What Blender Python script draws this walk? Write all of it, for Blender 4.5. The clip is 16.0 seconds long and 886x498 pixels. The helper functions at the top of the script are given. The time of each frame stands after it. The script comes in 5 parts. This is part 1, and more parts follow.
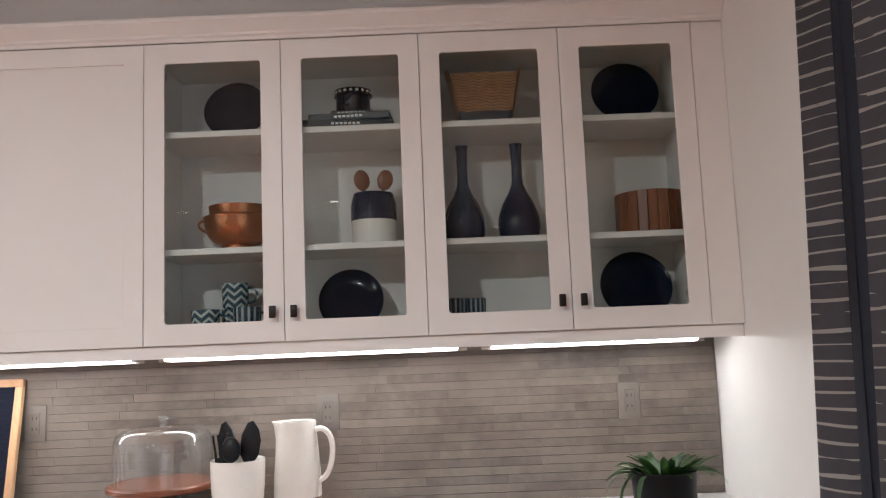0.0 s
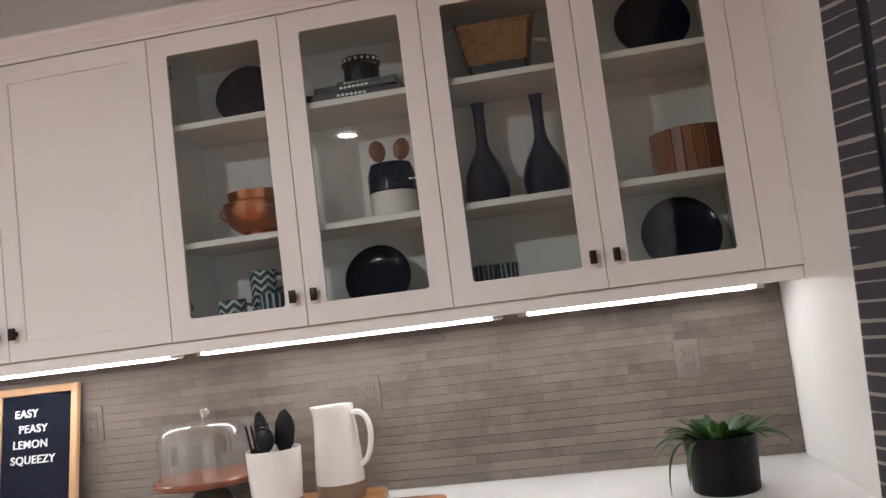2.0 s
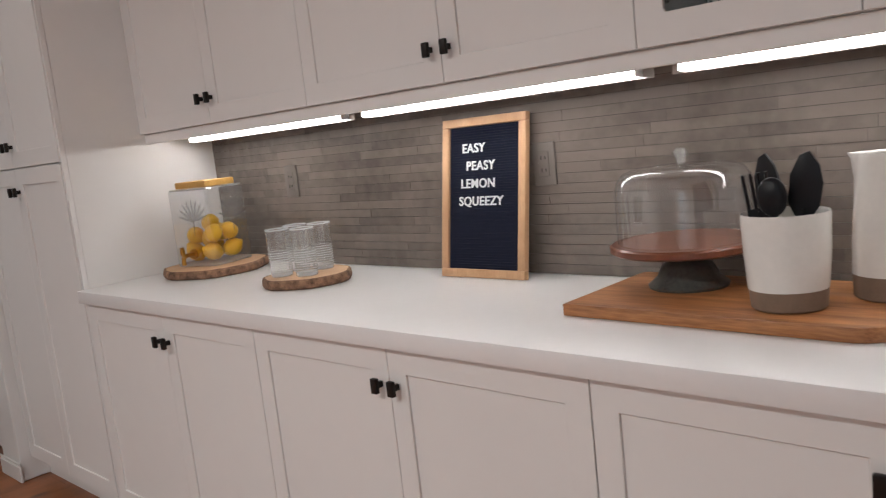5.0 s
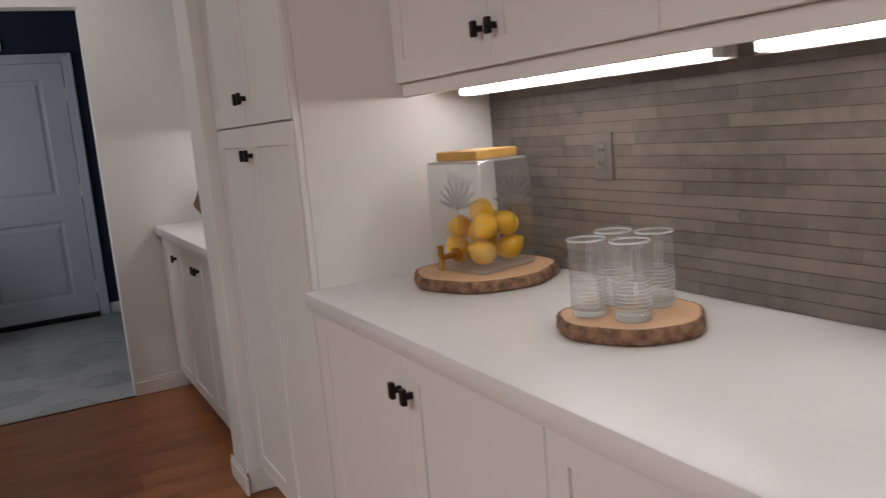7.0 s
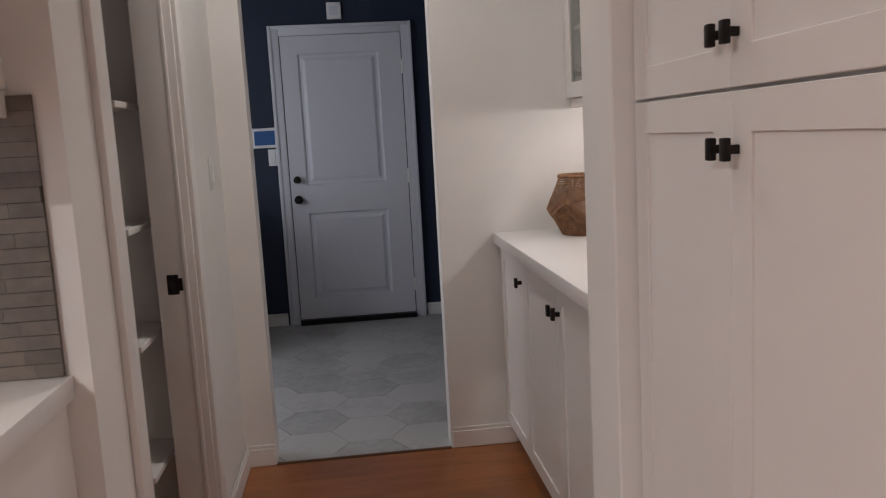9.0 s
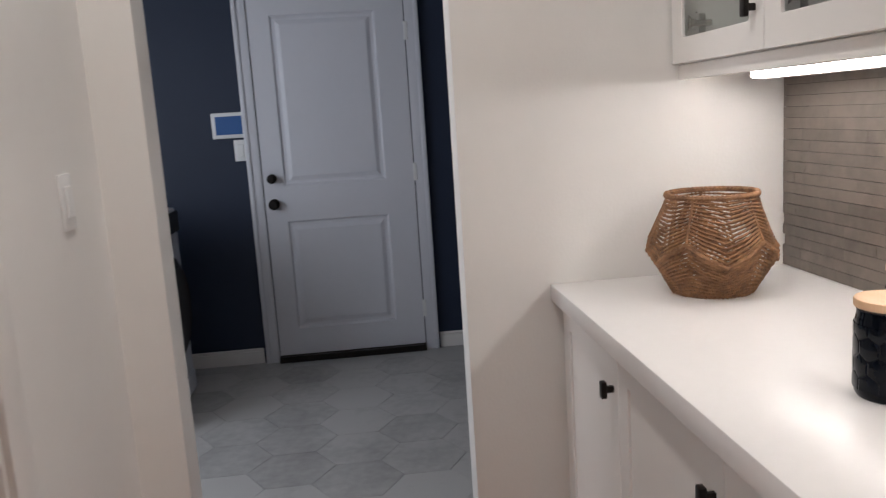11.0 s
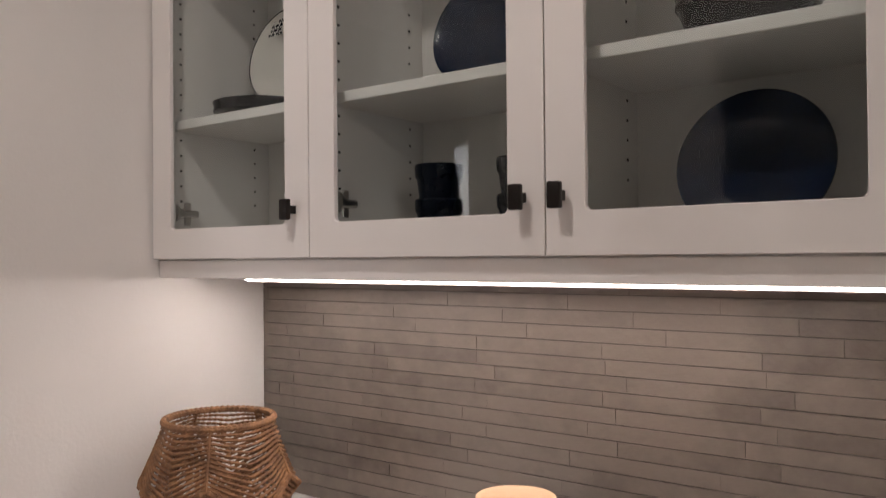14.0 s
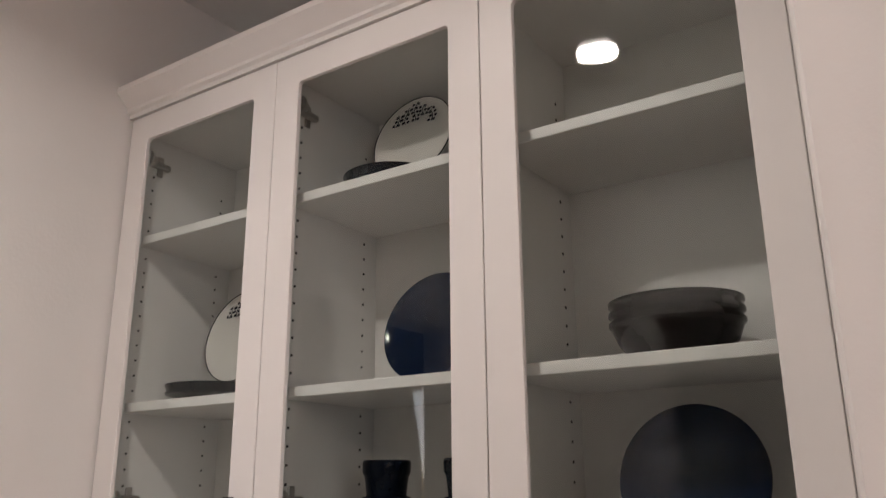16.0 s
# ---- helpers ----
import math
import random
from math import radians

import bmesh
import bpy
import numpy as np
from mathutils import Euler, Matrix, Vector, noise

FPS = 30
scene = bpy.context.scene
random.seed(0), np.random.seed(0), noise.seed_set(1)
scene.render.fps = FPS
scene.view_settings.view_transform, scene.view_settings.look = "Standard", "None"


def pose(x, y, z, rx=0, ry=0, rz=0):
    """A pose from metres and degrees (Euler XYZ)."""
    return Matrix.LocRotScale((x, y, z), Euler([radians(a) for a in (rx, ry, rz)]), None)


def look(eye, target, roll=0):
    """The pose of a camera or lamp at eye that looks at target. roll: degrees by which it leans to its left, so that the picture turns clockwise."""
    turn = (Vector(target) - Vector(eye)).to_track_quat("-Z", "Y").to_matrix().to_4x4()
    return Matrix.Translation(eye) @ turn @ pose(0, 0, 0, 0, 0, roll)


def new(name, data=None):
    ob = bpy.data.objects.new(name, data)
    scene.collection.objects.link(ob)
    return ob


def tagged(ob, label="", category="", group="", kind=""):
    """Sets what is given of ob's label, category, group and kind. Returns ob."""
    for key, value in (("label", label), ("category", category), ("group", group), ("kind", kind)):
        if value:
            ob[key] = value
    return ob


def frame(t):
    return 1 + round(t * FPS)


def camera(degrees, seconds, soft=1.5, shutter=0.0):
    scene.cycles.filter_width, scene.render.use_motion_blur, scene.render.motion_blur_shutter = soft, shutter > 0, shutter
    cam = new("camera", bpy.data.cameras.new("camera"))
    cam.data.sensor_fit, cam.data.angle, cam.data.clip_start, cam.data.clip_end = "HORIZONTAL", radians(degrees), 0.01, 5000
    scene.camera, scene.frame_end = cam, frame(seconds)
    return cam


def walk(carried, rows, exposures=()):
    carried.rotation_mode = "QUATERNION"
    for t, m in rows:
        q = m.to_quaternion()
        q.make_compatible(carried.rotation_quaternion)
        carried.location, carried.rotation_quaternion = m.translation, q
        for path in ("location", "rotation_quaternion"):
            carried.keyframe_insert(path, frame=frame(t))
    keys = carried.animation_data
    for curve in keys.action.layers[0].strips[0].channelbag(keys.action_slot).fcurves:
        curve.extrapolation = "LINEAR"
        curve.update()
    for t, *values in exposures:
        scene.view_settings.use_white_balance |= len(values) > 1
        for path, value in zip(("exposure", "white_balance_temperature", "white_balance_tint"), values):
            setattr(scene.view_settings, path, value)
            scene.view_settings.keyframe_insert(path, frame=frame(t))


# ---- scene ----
cam = camera(57.7, 16.0, soft=1.15, shutter=0.25)
PATH = [
    (0, (-0.717, 0.921, 1.429), (-0.729, 2.908, 1.657), -2.3),
    (0.5, (-0.657, 1.01, 1.434), (-0.713, 2.994, 1.684), -2.6),
    (1, (-0.565, 1.053, 1.434), (-0.706, 3.031, 1.695), -3.4),
    (1.5, (-0.503, 1.074, 1.42), (-0.715, 3.046, 1.675), -5.2),
    (2, (-0.453, 1.081, 1.411), (-0.759, 3.049, 1.591), -7.0),
    (2.5, (-0.411, 1.131, 1.403), (-0.888, 3.072, 1.457), -7.6),
    (3, (-0.461, 1.199, 1.398), (-1.011, 3.122, 1.364), -8.4),
    (3.5, (-0.553, 1.378, 1.391), (-1.429, 3.174, 1.306), -8.0),
    (3.7, (-0.578, 1.448, 1.38), (-1.552, 3.188, 1.219), -7.9),
    (5.8, (-1.056, 2.054, 1.309), (-2.58, 3.317, 1.02), -5.2),
    (6, (-1.143, 2.134, 1.333), (-2.706, 3.346, 1.032), -5.1),
    (6.5, (-1.359, 2.235, 1.32), (-3.041, 3.274, 1.017), -5.3),
    (7, (-1.662, 2.296, 1.33), (-3.414, 3.209, 1.022), -5.1),
    (7.5, (-1.974, 2.353, 1.334), (-3.852, 2.97, 1.03), -5.5),
    (8, (-2.311, 2.331, 1.341), (-4.263, 2.658, 1.054), -4.1),
    (8.5, (-2.643, 2.301, 1.335), (-4.61, 2.544, 1.063), -3.3),
    (8.7, (-2.775, 2.326, 1.326), (-4.744, 2.553, 1.056), -3.1),
    (10.8, (-4.156, 2.475, 1.365), (-6.121, 2.613, 1.018), -4.1),
    (11, (-4.269, 2.475, 1.365), (-6.233, 2.661, 1.033), -3.7),
    (11.5, (-4.539, 2.501, 1.345), (-6.401, 3.111, 0.945), -4.2),
    (12, (-4.73, 2.509, 1.355), (-6.372, 3.561, 0.914), -6.9),
    (12.5, (-4.801, 2.419, 1.375), (-6.206, 3.762, 0.901), -7.7),
    (13, (-4.801, 2.345, 1.393), (-6.081, 3.847, 1.067), -6.6),
    (13.5, (-4.793, 2.314, 1.435), (-6.022, 3.886, 1.267), -2.4),
    (14, (-4.779, 2.304, 1.447), (-5.982, 3.9, 1.468), -0.5),
    (14.5, (-4.762, 2.23, 1.472), (-5.9, 3.859, 1.658), -0.4),
    (15, (-4.74, 2.259, 1.511), (-5.882, 3.857, 1.889), -0.25),
    (15.5, (-4.738, 2.270, 1.546), (-5.867, 3.857, 2.002), -0.47),
    (16, (-4.731, 2.282, 1.567), (-5.812, 3.868, 2.13), -0.41),
]
walk(cam, [(t, look(eye, target, roll)) for t, eye, target, roll in PATH],
     [(0, 0.30, 5980, 6), (2, 0.18, 6000, 6), (3.5, -0.12, 6000, 6), (6, -0.56, 6200, 8), (7, -0.66, 6300, 9), (8.5, -0.55, 6550, 13),
      (10, 0.0, 6500, 11), (11, 0.08, 6400, 10), (11.5, -0.24, 6450, 11), (12, -0.40, 6550, 13), (12.5, -0.72, 6600, 14), (13, -0.62, 6650, 15), (14, -0.26, 6850, 17), (15, 0.02, 6850, 17), (16, 0.0, 6850, 17)])


# ---- light ----
world = bpy.data.worlds.new("world")
scene.world = world
world.use_nodes = True
sky = world.node_tree.nodes.new("ShaderNodeTexSky")
sky.sky_type, sky.sun_disc = "NISHITA", False
sky.sun_elevation, sky.sun_rotation = radians(25), radians(200)
world.node_tree.nodes["Background"].inputs[1].default_value = 0.08
world.node_tree.links.new(sky.outputs[0], world.node_tree.nodes["Background"].inputs[0])

CAN_W = 32.0
LED_E = 23.0
CEIL = 2.74


def area_lamp(name, m, w, h, watts, colour):
    d = bpy.data.lights.new(name, "AREA")
    d.shape, d.size, d.size_y, d.energy, d.color = "RECTANGLE", w, h, watts, colour
    ob = new(name, d)
    ob.matrix_world = m
    return ob


# daylight in the window openings; the laundry's is unseen, added for cool light
area_lamp("window_daylight", look((0.30, -1.0, 1.35), (-2.0, -1.0, 1.2)), 2.2, 1.9, 22, (0.72, 0.85, 1.0))
area_lamp("laundry_added_daylight", look((-7.0, 0.42, 1.5), (-7.4, 3.0, 1.0)), 1.1, 1.2, 23, (0.84, 0.90, 1.0))


# ---- materials ----
def mat(name, base, rough=0.5, metal=0.0, vary=0.06, scale=6.0, bump=0.0, bscale=200.0, stretch=(1, 1, 1), base2=None, island=0.0, coat=0.0, spec=0.5, world_space=False):
    """Principled surface with two scales of variation and fine relief."""
    m = bpy.data.materials.new(name)
    m.use_nodes = True
    nt, L = m.node_tree, m.node_tree.links
    p = nt.nodes["Principled BSDF"]
    p.inputs["Roughness"].default_value, p.inputs["Metallic"].default_value = rough, metal
    p.inputs["Coat Weight"].default_value = coat
    p.inputs["Specular IOR Level"].default_value = spec
    tc, mp = nt.nodes.new("ShaderNodeTexCoord"), nt.nodes.new("ShaderNodeMapping")
    mp.inputs["Scale"].default_value = stretch
    geo = nt.nodes.new("ShaderNodeNewGeometry")
    L.new(geo.outputs["Position"] if world_space else tc.outputs["Object"], mp.inputs[0])
    n1, n2 = nt.nodes.new("ShaderNodeTexNoise"), nt.nodes.new("ShaderNodeTexNoise")
    for n, s in ((n1, scale), (n2, scale * 9)):
        n.inputs["Scale"].default_value, n.inputs["Detail"].default_value = s, 5
        L.new(mp.outputs[0], n.inputs["Vector"])
    add = nt.nodes.new("ShaderNodeMath")
    add.operation = "MULTIPLY_ADD"
    L.new(n2.outputs[0], add.inputs[0])
    add.inputs[1].default_value = 0.5
    L.new(n1.outputs[0], add.inputs[2])
    fac = add
    if island:
        info = nt.nodes.new("ShaderNodeObjectInfo")
        ma = nt.nodes.new("ShaderNodeMath")
        ma.operation = "MULTIPLY_ADD"
        L.new(info.outputs["Random"], ma.inputs[0])
        ma.inputs[1].default_value = island
        L.new(add.outputs[0], ma.inputs[2])
        fac = ma
    ramp = nt.nodes.new("ShaderNodeValToRGB")
    b2 = base2 or tuple(c * (1 - 2 * vary) for c in base)
    ramp.color_ramp.elements[0].color, ramp.color_ramp.elements[1].color = (*b2, 1), (*base, 1)
    ramp.color_ramp.elements[0].position, ramp.color_ramp.elements[1].position = 0.45, 1.05 + island * 0.6
    ramp.color_ramp.elements[1].position = min(1.0, 1.05 + island * 0.6)
    L.new(fac.outputs[0], ramp.inputs[0])
    L.new(ramp.outputs[0], p.inputs["Base Color"])
    if bump:
        n3, b = nt.nodes.new("ShaderNodeTexNoise"), nt.nodes.new("ShaderNodeBump")
        n3.inputs["Scale"].default_value, n3.inputs["Detail"].default_value = bscale, 3
        b.inputs["Strength"].default_value, b.inputs["Distance"].default_value = bump, 0.003
        L.new(mp.outputs[0], n3.inputs["Vector"])
        L.new(n3.outputs[0], b.inputs["Height"])
        L.new(b.outputs[0], p.inputs["Normal"])
    return m


def emitter(name, colour, strength):
    m = bpy.data.materials.new(name)
    m.use_nodes = True
    p = m.node_tree.nodes["Principled BSDF"]
    p.inputs["Base Color"].default_value = (*colour, 1)
    p.inputs["Emission Color"].default_value, p.inputs["Emission Strength"].default_value = (*colour, 1), strength
    return m


def glass(name, tint=(1, 1, 1), rough=0.0, milk=0.0, gloss=0.035):
    """A clear pane: mostly see-through, glossy by the angle."""
    m = bpy.data.materials.new(name)
    m.use_nodes = True
    nt, L = m.node_tree, m.node_tree.links
    out = nt.nodes["Material Output"]
    nt.nodes.remove(nt.nodes["Principled BSDF"])
    t, g, mx, lw, pw, ad = (nt.nodes.new(k) for k in ("ShaderNodeBsdfTransparent", "ShaderNodeBsdfGlossy", "ShaderNodeMixShader", "ShaderNodeLayerWeight", "ShaderNodeMath", "ShaderNodeMath"))
    t.inputs[0].default_value = (*tint, 1)
    g.inputs["Roughness"].default_value = rough
    lw.inputs[0].default_value = 0.5
    pw.operation, pw.inputs[1].default_value = "POWER", 4.0
    ad.operation, ad.inputs[1].default_value, ad.inputs[2].default_value = "MULTIPLY_ADD", 0.75, gloss
    L.new(lw.outputs["Facing"], pw.inputs[0])
    L.new(pw.outputs[0], ad.inputs[0])
    L.new(ad.outputs[0], mx.inputs[0])
    L.new(t.outputs[0], mx.inputs[1])
    L.new(g.outputs[0], mx.inputs[2])
    L.new(mx.outputs[0], out.inputs[0])
    # white mixed into the glass stands for its bright haze and glints
    if milk:
        df, m2 = nt.nodes.new("ShaderNodeBsdfTranslucent"), nt.nodes.new("ShaderNodeMixShader")
        df.inputs[0].default_value = (0.9, 0.92, 0.93, 1)
        m2.inputs[0].default_value = milk
        L.new(mx.outputs[0], m2.inputs[1])
        L.new(df.outputs[0], m2.inputs[2])
        L.new(m2.outputs[0], out.inputs[0])
    return m


PAINT = mat("white_cabinet_paint", (0.80, 0.77, 0.745), 0.42, vary=0.015, scale=2, bump=0.04, bscale=90)
WALL = mat("white_wall_paint", (0.80, 0.775, 0.75), 0.7, vary=0.02, scale=1.5, bump=0.15, bscale=120)
CEILM = mat("ceiling_paint", (0.78, 0.77, 0.75), 0.85, vary=0.02, scale=1.5, bump=0.2, bscale=90)
QUARTZ = mat("white_quartz", (0.83, 0.80, 0.785), 0.3, vary=0.02, scale=5, bump=0.02, bscale=30)
TILE = mat("greige_stone_tile", (0.190, 0.157, 0.132), 0.40, vary=0.2, scale=3.2, bump=0.25, bscale=60, base2=(0.068, 0.054, 0.044), island=0.26, world_space=True)
GROUT = mat("grout", (0.068, 0.056, 0.047), 0.9, vary=0.1, bump=0.3)
OAK = mat("oak_floor", (0.34, 0.118, 0.036), 0.32, vary=0.2, scale=1.6, bump=0.1, bscale=30, stretch=(7, 1.2, 1), base2=(0.135, 0.043, 0.014), island=0.18, world_space=True)


def knots(m):
    """Scattered dark knots drawn out along the grain."""
    nt, L = m.node_tree, m.node_tree.links
    p = nt.nodes["Principled BSDF"]
    col = p.inputs["Base Color"].links[0].from_socket
    geo, mp, vo, ramp, mx = (nt.nodes.new(k) for k in ("ShaderNodeNewGeometry", "ShaderNodeMapping", "ShaderNodeTexVoronoi", "ShaderNodeValToRGB", "ShaderNodeMix"))
    mp.inputs["Scale"].default_value = (4.2, 1.9, 1)
    vo.inputs["Scale"].default_value = 1.0
    ramp.color_ramp.elements[0].position, ramp.color_ramp.elements[1].position = 0.03, 0.13
    ramp.color_ramp.elements[0].color, ramp.color_ramp.elements[1].color = (0.85, 0.85, 0.85, 1), (0, 0, 0, 1)
    L.new(geo.outputs["Position"], mp.inputs[0])
    L.new(mp.outputs[0], vo.inputs["Vector"])
    L.new(vo.outputs["Distance"], ramp.inputs[0])
    mx.data_type = "RGBA"
    L.new(ramp.outputs[0], mx.inputs["Factor"])
    L.new(col, mx.inputs["A"])
    mx.inputs["B"].default_value = (0.05, 0.018, 0.008, 1)
    L.new(mx.outputs["Result"], p.inputs["Base Color"])


knots(OAK)
OAKGAP = mat("floor_gap", (0.10, 0.04, 0.016), 0.8)
HEX = mat("grey_hex_tile", (0.42, 0.41, 0.40), 0.5, vary=0.15, scale=2.5, bump=0.15, bscale=40, base2=(0.22, 0.21, 0.205), island=0.4, world_space=True)
NAVY = mat("navy_wall_paint", (0.010, 0.020, 0.048), 0.6, vary=0.06, scale=2, bump=0.15, bscale=120)
DOORP = mat("door_paint", (0.68, 0.68, 0.72), 0.4, vary=0.02, scale=3, bump=0.05, bscale=60)
BLACK = mat("black_metal", (0.022, 0.017, 0.015), 0.4, metal=0.6, vary=0.2, scale=40)
STEEL = mat("nickel_hinge", (0.45, 0.43, 0.40), 0.35, metal=1.0, vary=0.1, scale=30)
NAVYCER = mat("navy_glaze", (0.004, 0.008, 0.021), 0.12, vary=0.2, scale=9, spec=0.14)
NAVYCER2 = mat("blue_glaze", (0.006, 0.014, 0.040), 0.12, vary=0.3, scale=12, spec=0.16)
BLACKCER = mat("black_ceramic", (0.004, 0.006, 0.011), 0.11, vary=0.2, scale=12, spec=0.2)
BROWNCER = mat("brown_glaze", (0.007, 0.005, 0.005), 0.10, vary=0.2, scale=14, spec=0.12)
CREAM = mat("cream_glaze", (0.80, 0.76, 0.71), 0.25, vary=0.05, scale=10, bump=0.05, bscale=60)
CLAY = mat("raw_clay", (0.24, 0.165, 0.115), 0.8, vary=0.1, scale=30, bump=0.3, bscale=200)
COPPER = mat("copper", (0.60, 0.25, 0.125), 0.30, metal=1.0, vary=0.15, scale=14)
ACACIA = mat("acacia_wood", (0.60, 0.27, 0.10), 0.4, vary=0.2, scale=3, bump=0.08, bscale=60, stretch=(0.8, 9, 9), base2=(0.15, 0.045, 0.014))
ACACIAV = mat("acacia_staves", (0.30, 0.11, 0.045), 0.4, vary=0.2, scale=5, stretch=(8, 8, 1), base2=(0.10, 0.03, 0.012))
MAPLE = mat("maple_wood", (0.62, 0.38, 0.21), 0.5, vary=0.1, scale=4, bump=0.05, bscale=60, stretch=(6, 6, 1), base2=(0.46, 0.255, 0.125))
LIDWOOD = mat("beech_lid", (0.78, 0.52, 0.34), 0.5, vary=0.1, scale=4, stretch=(1, 8, 1), base2=(0.62, 0.38, 0.20))
BAMBOO = mat("bamboo_lid", (0.62, 0.36, 0.10), 0.45, vary=0.1, scale=5, stretch=(1, 10, 1), base2=(0.46, 0.25, 0.06))
SLABTOP = mat("cut_log_face", (0.66, 0.42, 0.25), 0.6, vary=0.15, scale=8, bump=0.15, bscale=70, base2=(0.50, 0.30, 0.165))
BARK = mat("bark", (0.36, 0.20, 0.118), 0.9, vary=0.3, scale=46, bump=0.9, bscale=80, base2=(0.014, 0.006, 0.004))
ROPE = mat("seagrass_rope", (0.36, 0.175, 0.078), 0.7, vary=0.25, scale=40, bump=0.6, bscale=260, base2=(0.07, 0.030, 0.013))
WICKER = mat("wicker", (0.40, 0.22, 0.10), 0.75, vary=0.25, scale=60, bump=0.8, bscale=150, base2=(0.2, 0.09, 0.035))
LEMON = mat("lemon_peel", (0.90, 0.50, 0.008), 0.36, vary=0.08, scale=12, bump=0.3, bscale=220)
GOLD = mat("brass", (0.55, 0.28, 0.06), 0.3, metal=1.0, vary=0.15, scale=30)
FELT = mat("navy_felt", (0.006, 0.009, 0.030), 0.95, vary=0.2, scale=80, bump=0.4, bscale=400)
LETTER = mat("white_plastic", (0.82, 0.82, 0.82), 0.45, vary=0.02)
IVORY = mat("outlet_plastic", (0.165, 0.142, 0.123), 0.4, vary=0.04, scale=10)
WHITEPL = mat("switch_plastic", (0.8, 0.79, 0.78), 0.4, vary=0.02)
SLOT = mat("dark_slot", (0.02, 0.02, 0.02), 0.8)
PEWTER = mat("dark_pewter", (0.15, 0.155, 0.14), 0.3, metal=0.25, vary=0.3, scale=14, bump=0.2, bscale=60)
BLACKPL = mat("black_nylon", (0.007, 0.007, 0.009), 0.35, vary=0.15, scale=20, spec=0.3)
POTM = mat("matte_black_pot", (0.006, 0.006, 0.007), 0.45, vary=0.15, scale=20, spec=0.2)
SOIL = mat("potting_soil", (0.03, 0.018, 0.01), 0.95, vary=0.3, scale=60, bump=1.0, bscale=120)
LEAF = mat("leaf", (0.085, 0.19, 0.045), 0.3, vary=0.3, scale=25, bump=0.15, bscale=90, base2=(0.012, 0.045, 0.010))
CAKEWOOD = mat("walnut_plate", (0.26, 0.085, 0.04), 0.3, vary=0.2, scale=4, stretch=(1, 9, 1), base2=(0.10, 0.03, 0.014))
GLASS = glass("cabinet_glass", (0.91, 0.94, 0.93), 0.0, 0.0, 0.022)
CLEAR = glass("clear_glass", (0.97, 0.98, 0.98), 0.02, 0.06, 0.12)
# strongly whitened: highlights of rims and ribs put into the colour
GLINTGLASS = glass("whitened_glint_glass", (0.95, 0.96, 0.97), 0.08, 0.5, 0.25)
JARGLASS = glass("jar_glass", (0.96, 0.97, 0.98), 0.03, 0.03, 0.14)
LEAFGLASS = glass("leaf_relief_glass", (0.93, 0.95, 0.96), 0.08, 0.07, 0.2)
FROST = glass("ribbed_glass", (0.95, 0.96, 0.96), 0.15, 0.22, 0.08)
LEDM = emitter("led_diffuser", (1.0, 0.955, 0.92), LED_E)
CANM = emitter("can_light_diffuser", (1.0, 0.94, 0.88), 10.0)
SCREENM = emitter("screen", (0.012, 0.07, 0.22), 0.14)
LEDALU = mat("led_housing", (0.42, 0.38, 0.35), 0.4, metal=0.5, vary=0.05)
BOOKC = mat("book_cover", (0.018, 0.020, 0.026), 0.4, vary=0.2, scale=12)
PAGES = mat("paper_pages", (0.62, 0.58, 0.52), 0.8, vary=0.1, scale=20, stretch=(1, 1, 40))
SOLIDCURT = mat("slate_curtain", (0.055, 0.062, 0.085), 0.9, vary=0.1, scale=14, bump=0.3, bscale=500)
WASHW = mat("washer_enamel", (0.62, 0.64, 0.68), 0.3, vary=0.02)


